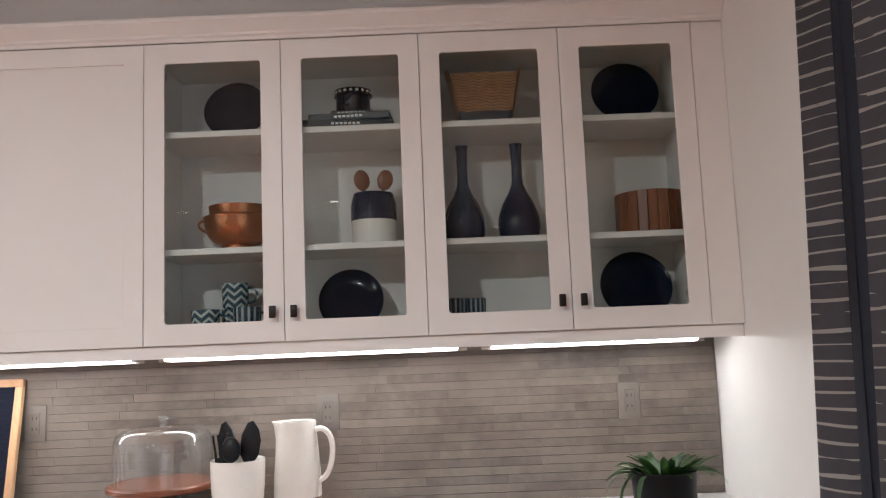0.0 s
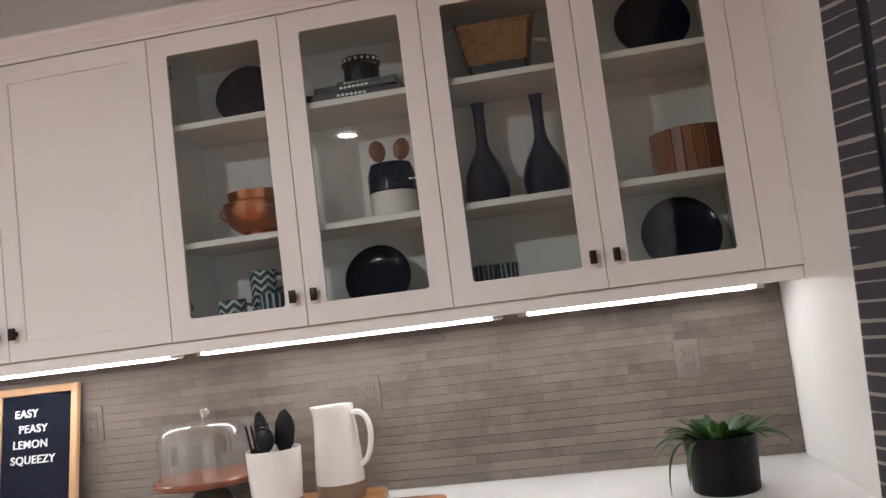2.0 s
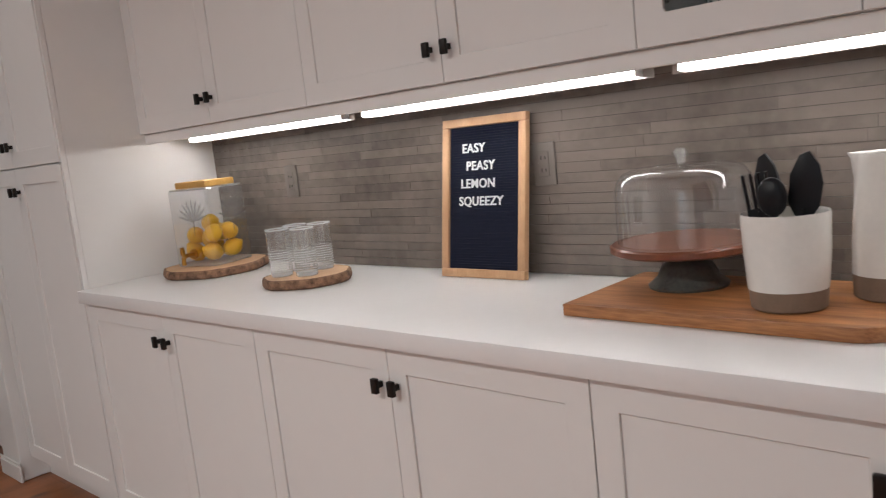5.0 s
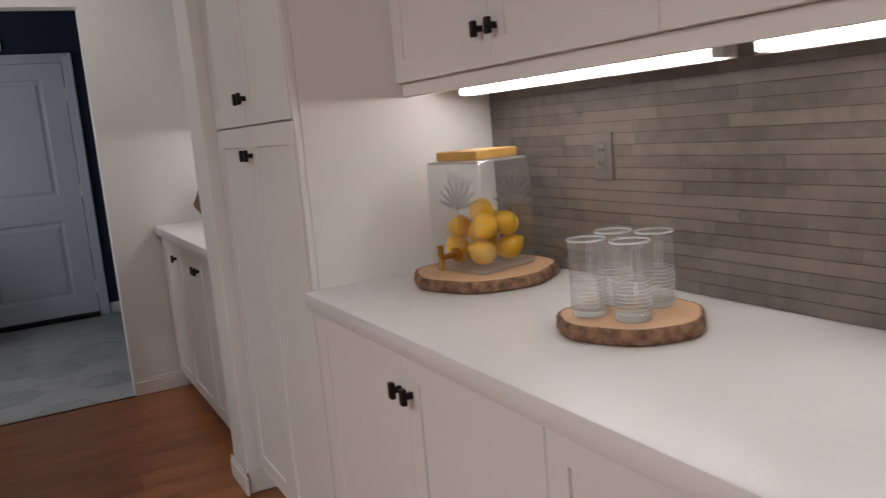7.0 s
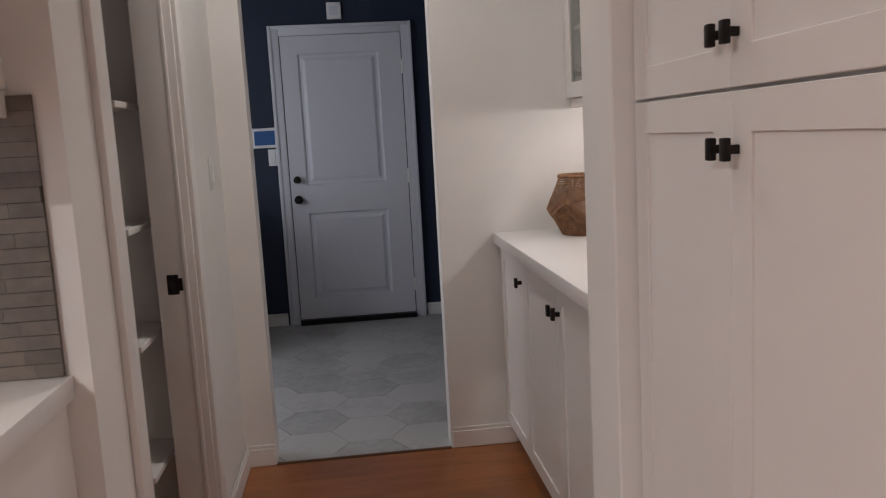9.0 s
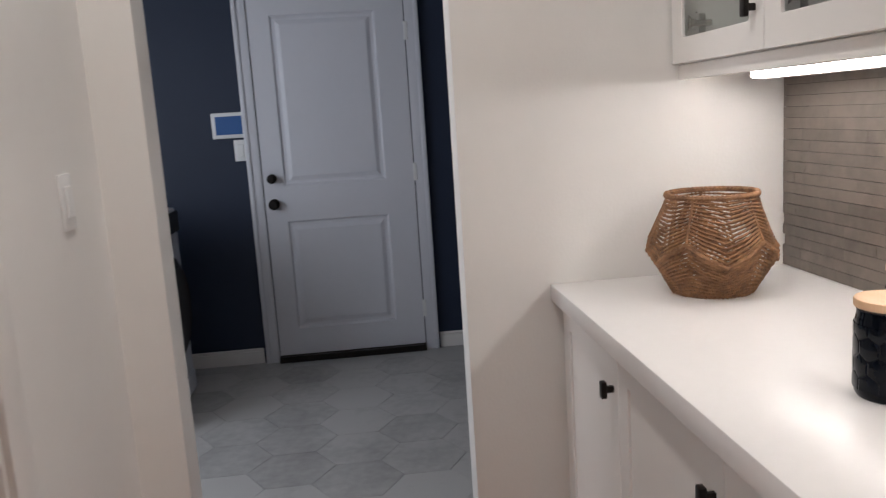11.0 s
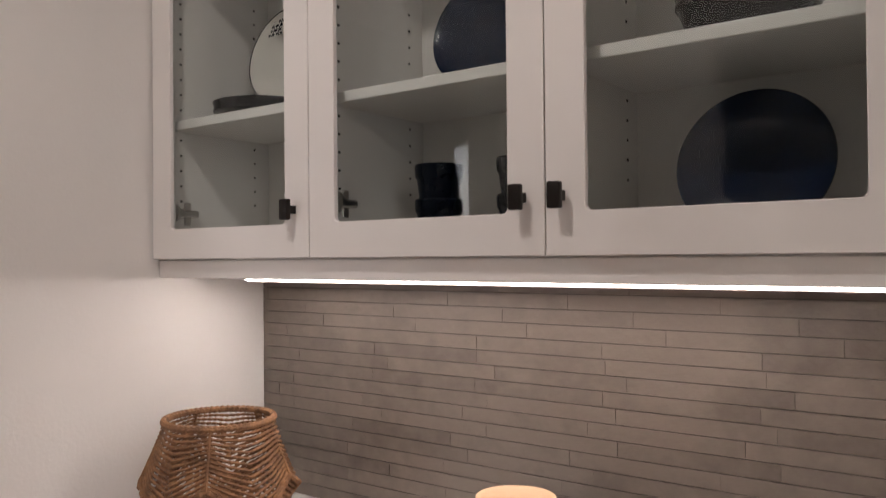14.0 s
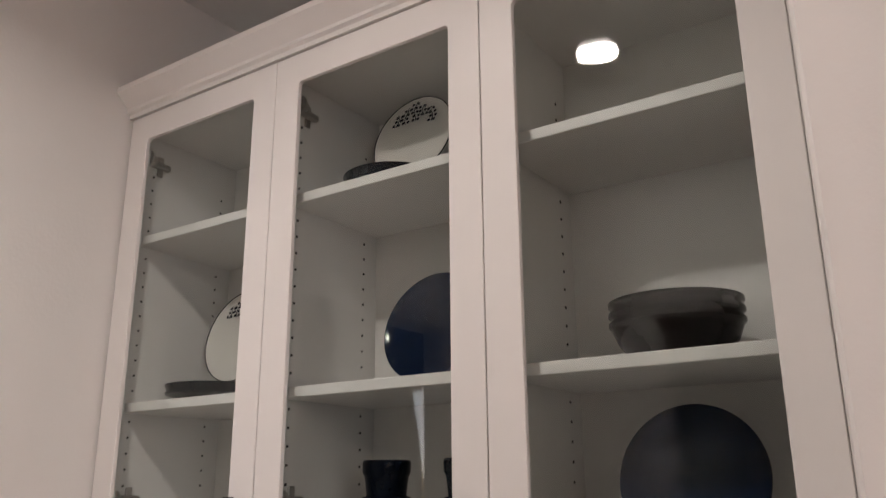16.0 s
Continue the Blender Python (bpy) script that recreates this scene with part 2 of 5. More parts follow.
def pattern(name, kind, a, b, rough=0.5):
    """Two-colour pattern: zigzag or flutes on cups, broken lines on the curtain, sprigs on plates."""
    m = mat(name, a, rough, vary=0.08, scale=30)
    nt, L = m.node_tree, m.node_tree.links
    p = nt.nodes["Principled BSDF"]
    ramp_out = p.inputs["Base Color"].links[0].from_socket
    tc, sep = nt.nodes.new("ShaderNodeTexCoord"), nt.nodes.new("ShaderNodeSeparateXYZ")
    L.new(tc.outputs["Object"], sep.inputs[0])

    def mth(op, x, y=None, z=None):
        n = nt.nodes.new("ShaderNodeMath")
        n.operation = op
        for i, v in enumerate((x, y, z)):
            if v is None:
                continue
            if isinstance(v, (int, float)):
                n.inputs[i].default_value = v
            else:
                L.new(v, n.inputs[i])
        return n.outputs[0]
    x, y, z = sep.outputs
    if kind == "zigzag":
        th = mth("ARCTAN2", y, x)
        tri = mth("PINGPONG", mth("MULTIPLY", th, 6 / math.pi), 1.0)
        ph = mth("MULTIPLY_ADD", tri, 0.018, z)
        f = mth("GREATER_THAN", mth("PINGPONG", mth("MULTIPLY", ph, 85), 1.0), 0.60)
    elif kind == "flute":
        th = mth("ARCTAN2", y, x)
        f = mth("GREATER_THAN", mth("PINGPONG", mth("MULTIPLY", th, 14 / math.pi), 1.0), 0.6)
    elif kind == "lines":
        n = nt.nodes.new("ShaderNodeTexNoise")
        mp = nt.nodes.new("ShaderNodeMapping")
        mp.inputs["Scale"].default_value = (2.5, 2.5, 30)
        L.new(tc.outputs["Object"], mp.inputs[0])
        L.new(mp.outputs[0], n.inputs["Vector"])
        n.inputs["Scale"].default_value, n.inputs["Detail"].default_value = 1.0, 2
        wob = mth("MULTIPLY_ADD", n.outputs[0], 0.030, z)
        ln = mth("GREATER_THAN", mth("PINGPONG", mth("MULTIPLY", wob, 62), 1.0), 0.84)
        n2 = nt.nodes.new("ShaderNodeTexNoise")
        mp2 = nt.nodes.new("ShaderNodeMapping")
        mp2.inputs["Scale"].default_value = (7, 7, 60)
        L.new(tc.outputs["Object"], mp2.inputs[0])
        L.new(mp2.outputs[0], n2.inputs["Vector"])
        n2.inputs["Scale"].default_value = 1.0
        f = mth("MULTIPLY", ln, mth("GREATER_THAN", n2.outputs[0], 0.40))
    mix = nt.nodes.new("ShaderNodeMix")
    mix.data_type = "RGBA"
    L.new(f, mix.inputs["Factor"])
    L.new(ramp_out, mix.inputs["A"])
    mix.inputs["B"].default_value = (*b, 1)
    L.new(mix.outputs["Result"], p.inputs["Base Color"])
    return m


ZIGZAG = pattern("zigzag_glaze", "zigzag", (0.035, 0.075, 0.10), (0.48, 0.50, 0.48), 0.25)
FLUTE = pattern("striped_glaze", "flute", (0.03, 0.05, 0.07), (0.35, 0.38, 0.40), 0.2)
CURTAIN = pattern("striped_curtain", "lines", (0.125, 0.12, 0.138), (0.52, 0.49, 0.46), 0.95)


# ---- building helpers ----
def mesh_of(bm, name, material, smooth=None):
    bmesh.ops.recalc_face_normals(bm, faces=bm.faces)
    me = bpy.data.meshes.new(name)
    bm.to_mesh(me)
    bm.free()
    if material is not None:
        me.materials.append(material)
    if smooth:
        for p in me.polygons:
            p.use_smooth = True
        me.set_sharp_from_angle(angle=radians(smooth))
    return me


def part(name, bm, material, parent=None, label="", smooth=35):
    ob = new(name, mesh_of(bm, name, material, smooth))
    ob.parent = parent
    if label:
        ob["label"] = label
    return ob


def thing(name, label, category, group="", at=(0, 0, 0), turn=0.0):
    ob = new(name)
    ob.empty_display_size = 0.05
    ob.matrix_world = pose(*at, 0, 0, turn)
    return tagged(ob, label, category, group)


def structure(name, bm, material, label, category="", smooth=None):
    return tagged(part(name, bm, material, None, "", smooth), label, category or name.split("_")[0], kind="structure")


def box(x0, x1, y0, y1, z0, z1, bev=0.0, bm=None, seg=1):
    b = bmesh.new()
    bmesh.ops.create_cube(b, size=1.0)
    for v in b.verts:
        v.co = Vector(((x0 + x1) / 2 + v.co.x * (x1 - x0), (y0 + y1) / 2 + v.co.y * (y1 - y0), (z0 + z1) / 2 + v.co.z * (z1 - z0)))
    if bev:
        bmesh.ops.bevel(b, geom=b.edges[:], offset=bev, segments=seg, affect="EDGES", profile=0.5)
    return join(bm, b)


def join(bm, b):
    if bm is None:
        return b
    me = bpy.data.meshes.new("tmp")
    b.to_mesh(me)
    b.free()
    bm.from_mesh(me)
    bpy.data.meshes.remove(me)
    return bm


def lathe(profile, seg=40, bm=None, at=(0, 0, 0)):
    """Turned shape round z from (radius, height) points."""
    b = bmesh.new()
    rings = []
    for r, z in profile:
        if r < 1e-6:
            rings.append([b.verts.new((at[0], at[1], at[2] + z))])
        else:
            rings.append([b.verts.new((at[0] + r * math.cos(2 * math.pi * i / seg), at[1] + r * math.sin(2 * math.pi * i / seg), at[2] + z)) for i in range(seg)])
    for a, c in zip(rings, rings[1:]):
        for i in range(seg):
            q = [a[i % len(a)], a[(i + 1) % len(a)], c[(i + 1) % len(c)], c[i % len(c)]]
            q = list(dict.fromkeys(q))
            if len(q) > 2:
                b.faces.new(q)
    return join(bm, b)


def soften(points, rounds=3):
    pts = [Vector(p) for p in points]
    for _ in range(rounds):
        out = [pts[0]]
        for a, c in zip(pts, pts[1:]):
            out += [a.lerp(c, 0.25), a.lerp(c, 0.75)]
        pts = out + [pts[-1]]
    return pts


def tube(points, radius, seg=8, closed=False, bm=None, radii=None):
    """A round bar along points; short open paths are rounded first."""
    if not closed and radii is None and 4 <= len(points) <= 8:
        points = soften(points)
    b = bmesh.new()
    pts = [Vector(p) for p in points]
    n, rings = len(pts), []
    for i, p in enumerate(pts):
        if closed:
            d = pts[(i + 1) % n] - pts[i - 1]
        else:
            d = pts[min(i + 1, n - 1)] - pts[max(i - 1, 0)]
        d.normalize()
        up = Vector((0, 0, 1)) if abs(d.z) < 0.9 else Vector((0, 1, 0))
        s = d.cross(up).normalized()
        u = s.cross(d)
        r = radii[i] if radii else radius
        rings.append([b.verts.new(p + r * (math.cos(2 * math.pi * k / seg) * s + math.sin(2 * math.pi * k / seg) * u)) for k in range(seg)])
    for i in range(n if closed else n - 1):
        a, c = rings[i], rings[(i + 1) % n]
        for k in range(seg):
            b.faces.new((a[k], a[(k + 1) % seg], c[(k + 1) % seg], c[k]))
    if not closed:
        b.faces.new(rings[0])
        b.faces.new(rings[-1])
    return join(bm, b)


def prism(outline, z0, z1, bev=0.0):
    b = bmesh.new()
    f = b.faces.new([b.verts.new((x, y, z0)) for x, y in outline])
    r = bmesh.ops.extrude_face_region(b, geom=[f])
    for v in r["geom"]:
        if isinstance(v, bmesh.types.BMVert):
            v.co.z = z1
    if bev:
        bmesh.ops.bevel(b, geom=[e for e in b.edges if abs(e.verts[0].co.z - e.verts[1].co.z) < 1e-6], offset=bev, segments=2, affect="EDGES", profile=0.5)
    return b


def moved(bm, m):
    bm.transform(m)
    return bm


# ---- the plan ----
YB = 3.572      # back wall
YT = 3.566      # face of the tiles
XR = 0.137      # right wall
XK = -4.53      # kitchen wall beside the hall
XE = -6.26      # wall with the laundry opening
YH = 1.855      # hall wall with the pantry door
XD = -8.88      # laundry's far wall
CT = 0.915      # counter height
T = 0.12

structure("floor", box(XE, 0.3, -9.5, 3.7, -0.1, -0.012), OAKGAP, "wooden floor under the planks", "floor")
structure("floor_laundry", box(XD - 0.1, XE, 0.3, 3.75, -0.1, -0.006), GROUT, "grout bed of the laundry floor", "floor")
structure("ceiling", box(XD - 0.2, 0.4, -9.6, 3.8, CEIL, CEIL + 0.1), CEILM, "plain white painted ceiling", "ceiling")
structure("wall_back", box(XE - T, XR + T, YB, YB + T, 0, CEIL), WALL, "white painted wall behind the cabinets", "wall")
# right wall with a window opening
bm = box(XR, XR + T, 0.2, YB, 0, CEIL)
box(XR, XR + T, -9.4, -2.2, 0, CEIL, bm=bm)
box(XR, XR + T, -2.2, 0.2, 0, 0.4, bm=bm)
box(XR, XR + T, -2.2, 0.2, 2.3, CEIL, bm=bm)
structure("wall_right", bm, WALL, "white painted wall with a curtain beside it", "wall")
win = structure("window_1", box(XR + 0.02, XR + 0.08, -2.2, -2.14, 0.4, 2.3), PAINT, "white framed window in the side wall", "window")
part("window_frame", box(XR + 0.02, XR + 0.08, 0.14, 0.2, 0.4, 2.3), PAINT, win)
part("window_frame", box(XR + 0.02, XR + 0.08, -2.14, 0.14, 0.4, 0.46), PAINT, win)
part("window_frame", box(XR + 0.02, XR + 0.08, -2.14, 0.14, 2.24, 2.3), PAINT, win)
pane = part("pane", box(XR + 0.045, XR + 0.051, -2.14, 0.14, 0.46, 2.24), CLEAR, win)
pane.visible_shadow = False
# unseen rear wall, set far back so the panes reflect it dimly
structure("wall_rear", box(XK - T, XR + T, -9.5, -9.4, 0, CEIL), WALL, "plain white wall added to close the unseen rear", "wall")
structure("wall_kitchen", box(XK - T, XK, -9.4, YH, 0, CEIL), WALL, "white painted kitchen wall with tiled splashback", "wall")
# hall wall with the pantry opening
PX0, PX1, PZ = -5.57, -4.80, 2.06
bm = box(PX1, XK - T, YH - T, YH, 0, CEIL)
box(XE, PX0, YH - T, YH, 0, CEIL, bm=bm)
box(PX0, PX1, YH - T, YH, PZ, CEIL, bm=bm)
structure("wall_hall", bm, WALL, "white painted hall wall with a pantry doorway", "wall")
# laundry opening
OY0, OY1, OZ = 1.975, 2.715, 2.08
bm = box(XE - T, XE, 0.3, OY0, 0, CEIL)
box(XE - T, XE, OY1, YB, 0, CEIL, bm=bm)
box(XE - T, XE, OY0, OY1, OZ, CEIL, bm=bm)
structure("wall_laundry_opening", bm, WALL, "white wall with an open passage to the laundry", "wall")
bm = box(XD - T, XD, 0.3, 3.7, 0, CEIL)
structure("wall_laundry_far", bm, NAVY, "dark navy painted wall round the door", "wall")
structure("wall_laundry_side", box(XD, XE - T, 3.55, 3.67, 0, CEIL), NAVY, "dark navy painted wall", "wall")
# unseen wall; its opening is added for the laundry's cool lamp
bm = box(XD, -7.6, 0.3, 0.42, 0, CEIL)
box(-6.4, XE - T, 0.3, 0.42, 0, CEIL, bm=bm)
box(-7.6, -6.4, 0.3, 0.42, 0, 0.9, bm=bm)
box(-7.6, -6.4, 0.3, 0.42, 2.15, CEIL, bm=bm)
structure("wall_laundry_window", bm, NAVY, "dark navy wall with an added, unseen window opening", "wall")
# pantry closet
structure("wall_pantry", box(-5.9, XK - T, 0.7, 0.8, 0, CEIL), WALL, "white painted pantry wall", "wall")
structure("wall_pantry_side", box(-5.9, -5.8, 0.8, YH - T, 0, CEIL), WALL, "white painted pantry wall", "wall")
# stub wall between tall cabinet and bar niche
PY = 2.912
structure("wall_stub", box(-4.82, -4.607, PY, YB, 0, CEIL, 0.004), WALL, "white painted end of a short wall", "wall")
structure("soffit", box(-4.607, -3.715, 2.99, YB, 2.46, CEIL), WALL, "white wall above the tall cabinet", "wall")

# baseboards
def baseboard(x0, x1, y0, y1):
    bm = box(x0, x1, y0, y1, 0, 0.075, 0.003)
    g = 0.004
    box(x0 + (g if x1 - x0 < 0.05 else 0), x1 - (g if x1 - x0 < 0.05 else 0), y0 + (g if y1 - y0 < 0.05 else 0), y1 - (g if y1 - y0 < 0.05 else 0), 0.075, 0.092, 0.003, bm=bm)
    structure("baseboard", bm, PAINT, "white painted baseboard along the wall", "baseboard", 30)


baseboard(XE, XE + 0.014, OY1 + 0.004, 3.0)
baseboard(XE, XE + 0.014, YH, OY0 - 0.002)
baseboard(XE + 0.014, PX0 - 0.09, YH, YH + 0.014)
baseboard(-4.834, -4.593, PY - 0.014, PY)
baseboard(XD, XD + 0.014, 0.5, 1.83)
baseboard(XD, XD + 0.014, 2.86, 3.55)


# casings
def casing(name, pieces, material, label):
    th = tagged(new(name), label, "trim", kind="structure")
    for a in pieces:
        part("casing", box(*a, 0.004, seg=2), material, th)
    return th


casing("trim_pantry", [
    (PX0 - 0.085, PX0 - 0.006, YH, YH + 0.018, 0, PZ + 0.08), (PX1 + 0.006, PX1 + 0.085, YH, YH + 0.018, 0, PZ + 0.08), (PX0 - 0.006, PX1 + 0.006, YH, YH + 0.018, PZ + 0.003, PZ + 0.08),
    (PX0 - 0.02, PX0 + 0.004, YH - T, YH + 0.004, 0, PZ), (PX1 - 0.004, PX1 + 0.02, YH - T, YH + 0.004, 0, PZ),
    (PX0 + 0.004, PX0 + 0.012, YH - 0.035, YH - 0.02, 0, PZ)], PAINT, "white painted casing round the pantry doorway")
strike = thing("strike_plate", "black metal strike plate set in the pantry jamb", "strike plate", at=(PX0 + 0.004, YH - 0.072, 0.905))
part("plate", box(0, 0.002, -0.016, 0.02, -0.032, 0.032, 0.0008), BLACK, strike)
part("lip", box(-0.002, 0.006, 0.02, 0.032, -0.02, 0.02, 0.001), BLACK, strike)
part("latch_hole", box(0.002, 0.0026, -0.006, 0.008, -0.012, 0.012), SLOT, strike)
for z in (0.30, 0.72, 1.08, 1.46, 1.84):
    s = thing("pantry_shelf", "white painted shelf in the pantry closet", "shelf", "pantry shelves", at=(0, 0, z))
    part("board", box(-5.8, XK - T, 0.8, 1.15, 0, 0.02, 0.002), PAINT, s)
    part("side_board", box(-5.8, -5.45, 1.15, 1.70, 0, 0.02, 0.002), PAINT, s)

# laundry door
dr = tagged(new("door_1"), "white painted two-panel door with black knobs, closed", "door", kind="structure")
DY0, DY1 = 1.925, 2.772


def panel_door(parent):
    x = XD + 0.012
    yA, yB_ = DY0 + 0.115, DY1 - 0.16
    zs = (0.192, 0.819, 1.018, 1.949)
    bm = box(XD + 0.002, x, DY0, DY1, 0.04, 2.07)
    for a in ((DY0, yA, 0.04, 2.07), (yB_, DY1, 0.04, 2.07), (yA, yB_, 0.04, zs[0]), (yA, yB_, zs[1], zs[2]), (yA, yB_, zs[3], 2.07)):
        box(x, x + 0.014, *a, bm=bm)
    part("leaf", bm, DOORP, parent)
    for z0, z1 in ((zs[0], zs[1]), (zs[2], zs[3])):
        b = bmesh.new()
        sizes = ((0.0, 0.014), (0.012, 0.0015), (0.028, 0.0015), (0.052, 0.012))
        rings = []
        for ins, dx in sizes:
            rings.append([b.verts.new((x + dx, yy, zz)) for yy, zz in ((yA + ins, z0 + ins), (yB_ - ins, z0 + ins), (yB_ - ins, z1 - ins), (yA + ins, z1 - ins))])
        for r0, r1 in zip(rings, rings[1:]):
            for k in range(4):
                b.faces.new((r0[k], r0[(k + 1) % 4], r1[(k + 1) % 4], r1[k]))
        b.faces.new(rings[-1])
        part("panel", b, DOORP, parent, smooth=None)
    for z, r in ((1.065, 0.026), (0.922, 0.03)):
        k = moved(lathe([(0, 0), (r, 0), (r, 0.008), (0.012, 0.012), (0.012, 0.03), (r * 0.9, 0.036), (r * 0.95, 0.05), (r * 0.6, 0.06), (0, 0.061)], 24), pose(x + 0.014, DY0 + 0.05, z, 0, 90, 0))
        part("door_knob", k, BLACK, parent, "black round door knob")
    for z in (0.25, 1.05, 1.83):
        part("hinge", box(x, x + 0.022, DY1 - 0.004, DY1 + 0.018, z - 0.05, z + 0.05, 0.003), WHITEPL, parent)
    part("threshold", box(XD, XD + 0.06, DY0 - 0.003, DY1 + 0.003, 0, 0.036, 0.003), BLACK, parent, "dark metal threshold and sweep")


panel_door(dr)
casing("trim_laundry_door", [(XD, XD + 0.03, DY0 - 0.08, DY0 - 0.006, 0, 2.145), (XD, XD + 0.03, DY1 + 0.006, DY1 + 0.08, 0, 2.145), (XD, XD + 0.03, DY0 - 0.006, DY1 + 0.006, 2.073, 2.145),
                             (XD + 0.03, XD + 0.04, DY0 - 0.08, DY0 - 0.055, 0, 2.145), (XD + 0.03, XD + 0.04, DY1 + 0.055, DY1 + 0.08, 0, 2.145), (XD + 0.03, XD + 0.04, DY0 - 0.055, DY1 + 0.055, 2.12, 2.145)],
       DOORP, "white painted casing round the laundry door")
pn = thing("control_panel", "white wall control tablet with a lit blue screen", "control panel", at=(XD, 1.768, 1.374))
part("housing", box(0, 0.02, -0.094, 0.094, -0.071, 0.071, 0.006, seg=2), WHITEPL, pn)
part("screen", box(0.02, 0.022, -0.072, 0.072, -0.05, 0.05), SCREENM, pn, "glowing blue screen")


def switch_plate(at, turn, w=0.07, h=0.118):
    s = thing("light_switch", "white rocker light switch on the wall", "light switch", "light switches", at=at, turn=turn)
    part("plate", box(-w / 2, w / 2, -0.006, 0, -h / 2, h / 2, 0.003, seg=2), WHITEPL, s)
    part("rocker", box(-0.017, 0.017, -0.011, -0.006, -0.034, 0.034, 0.002), WHITEPL, s)


switch_plate((XD, 1.817, 1.233), 90)
switch_plate((-6.02, YH, 1.232), 180)
ch = thing("door_chime", "small white box on the wall above the door", "chime", at=(XD, 2.318, 2.235))
part("housing", box(0, 0.03, -0.051, 0.051, -0.058, 0.058, 0.006, seg=2), WHITEPL, ch)
part("grille", box(0.03, 0.032, -0.03, 0.03, -0.03, 0.03, 0.001), DOORP, ch)


def washer():
    w = thing("washing_machine", "white front-loading washing machine with a dark round door", "washing machine", at=(-8.16, 1.15, 0))
    part("body", box(-0.34, 0.34, -0.36, 0.36, 0.02, 0.98, 0.015, seg=2), WASHW, w)
    part("control_strip", box(-0.33, 0.33, 0.36, 0.372, 0.86, 0.965, 0.004), BLACK, w, "dark control strip")
    d = part("door", moved(lathe([(0, 0), (0.25, 0), (0.25, 0.03), (0.2, 0.055), (0.19, 0.05), (0, 0.045)], 40), pose(0, 0.36, 0.52, -90, 0, 0)), BLACK, w, "round dark glass door")
    part("plinth", box(-0.33, 0.33, 0.3, 0.368, 0.02, 0.12, 0.004), WASHW, w)
    part("dial", moved(lathe([(0, 0), (0.03, 0), (0.028, 0.02), (0, 0.02)], 20), pose(0, 0.372, 0.91, -90, 0, 0)), STEEL, w)


washer()


# ---- cabinets ----
def knob(parent, x, z, y):
    """Square black pull on a short post, in front of the plane y."""
    bm = box(x - 0.005, x + 0.005, y - 0.018, y, z - 0.007, z + 0.007, 0.001)
    box(x - 0.0095, x + 0.0095, y - 0.028, y - 0.016, z - 0.018, z + 0.018, 0.0025, bm=bm, seg=2)
    return part("handle", bm, BLACK, parent, "black square knob")


def frame_ring(x0, x1, z0, z1, rail, y, d, r, rabbet=False):
    """One flat rectangular frame with rounded inside corners and eased edges."""
    b = bmesh.new()
    outer, inner = [], []
    for cx, cz, ix, iz, a0 in ((x0, z0, x0 + rail, z0 + rail, 180), (x1, z0, x1 - rail, z0 + rail, 270), (x1, z1, x1 - rail, z1 - rail, 0), (x0, z1, x0 + rail, z1 - rail, 90)):
        sx, sz = (1 if ix > cx else -1), (1 if iz > cz else -1)
        for k in range(5):
            a = radians(a0 + 22.5 * k)
            outer.append((cx + sx * 0.0008 * (1 + math.cos(a) * sx), cz + sz * 0.0008 * (1 + math.sin(a) * sz)))
            inner.append((ix + sx * r + r * math.cos(a), iz + sz * r + r * math.sin(a)))
    def grow(pts, q):
        mx, mz = (x0 + x1) / 2, (z0 + z1) / 2
        return [(x + (q if x < mx else -q), z + (q if z < mz else -q)) for x, z in pts]
    e = 0.0012
    loops = [(outer, y + d), (outer, y + e), (grow(outer, e), y), (grow(inner, -e), y), (inner, y + e)]
    if rabbet:
        loops += [(inner, y + 0.0085), (grow(inner, -0.010), y + 0.0085), (grow(inner, -0.010), y + d)]
    else:
        loops.append((inner, y + d))
    rings = [[b.verts.new((x, yy, z)) for x, z in pts] for pts, yy in loops]
    n = len(outer)
    for a, c in zip(rings, rings[1:] + rings[:1]):
        for i in range(n):
            b.faces.new((a[i], a[(i + 1) % n], c[(i + 1) % n], c[i]))
    return b


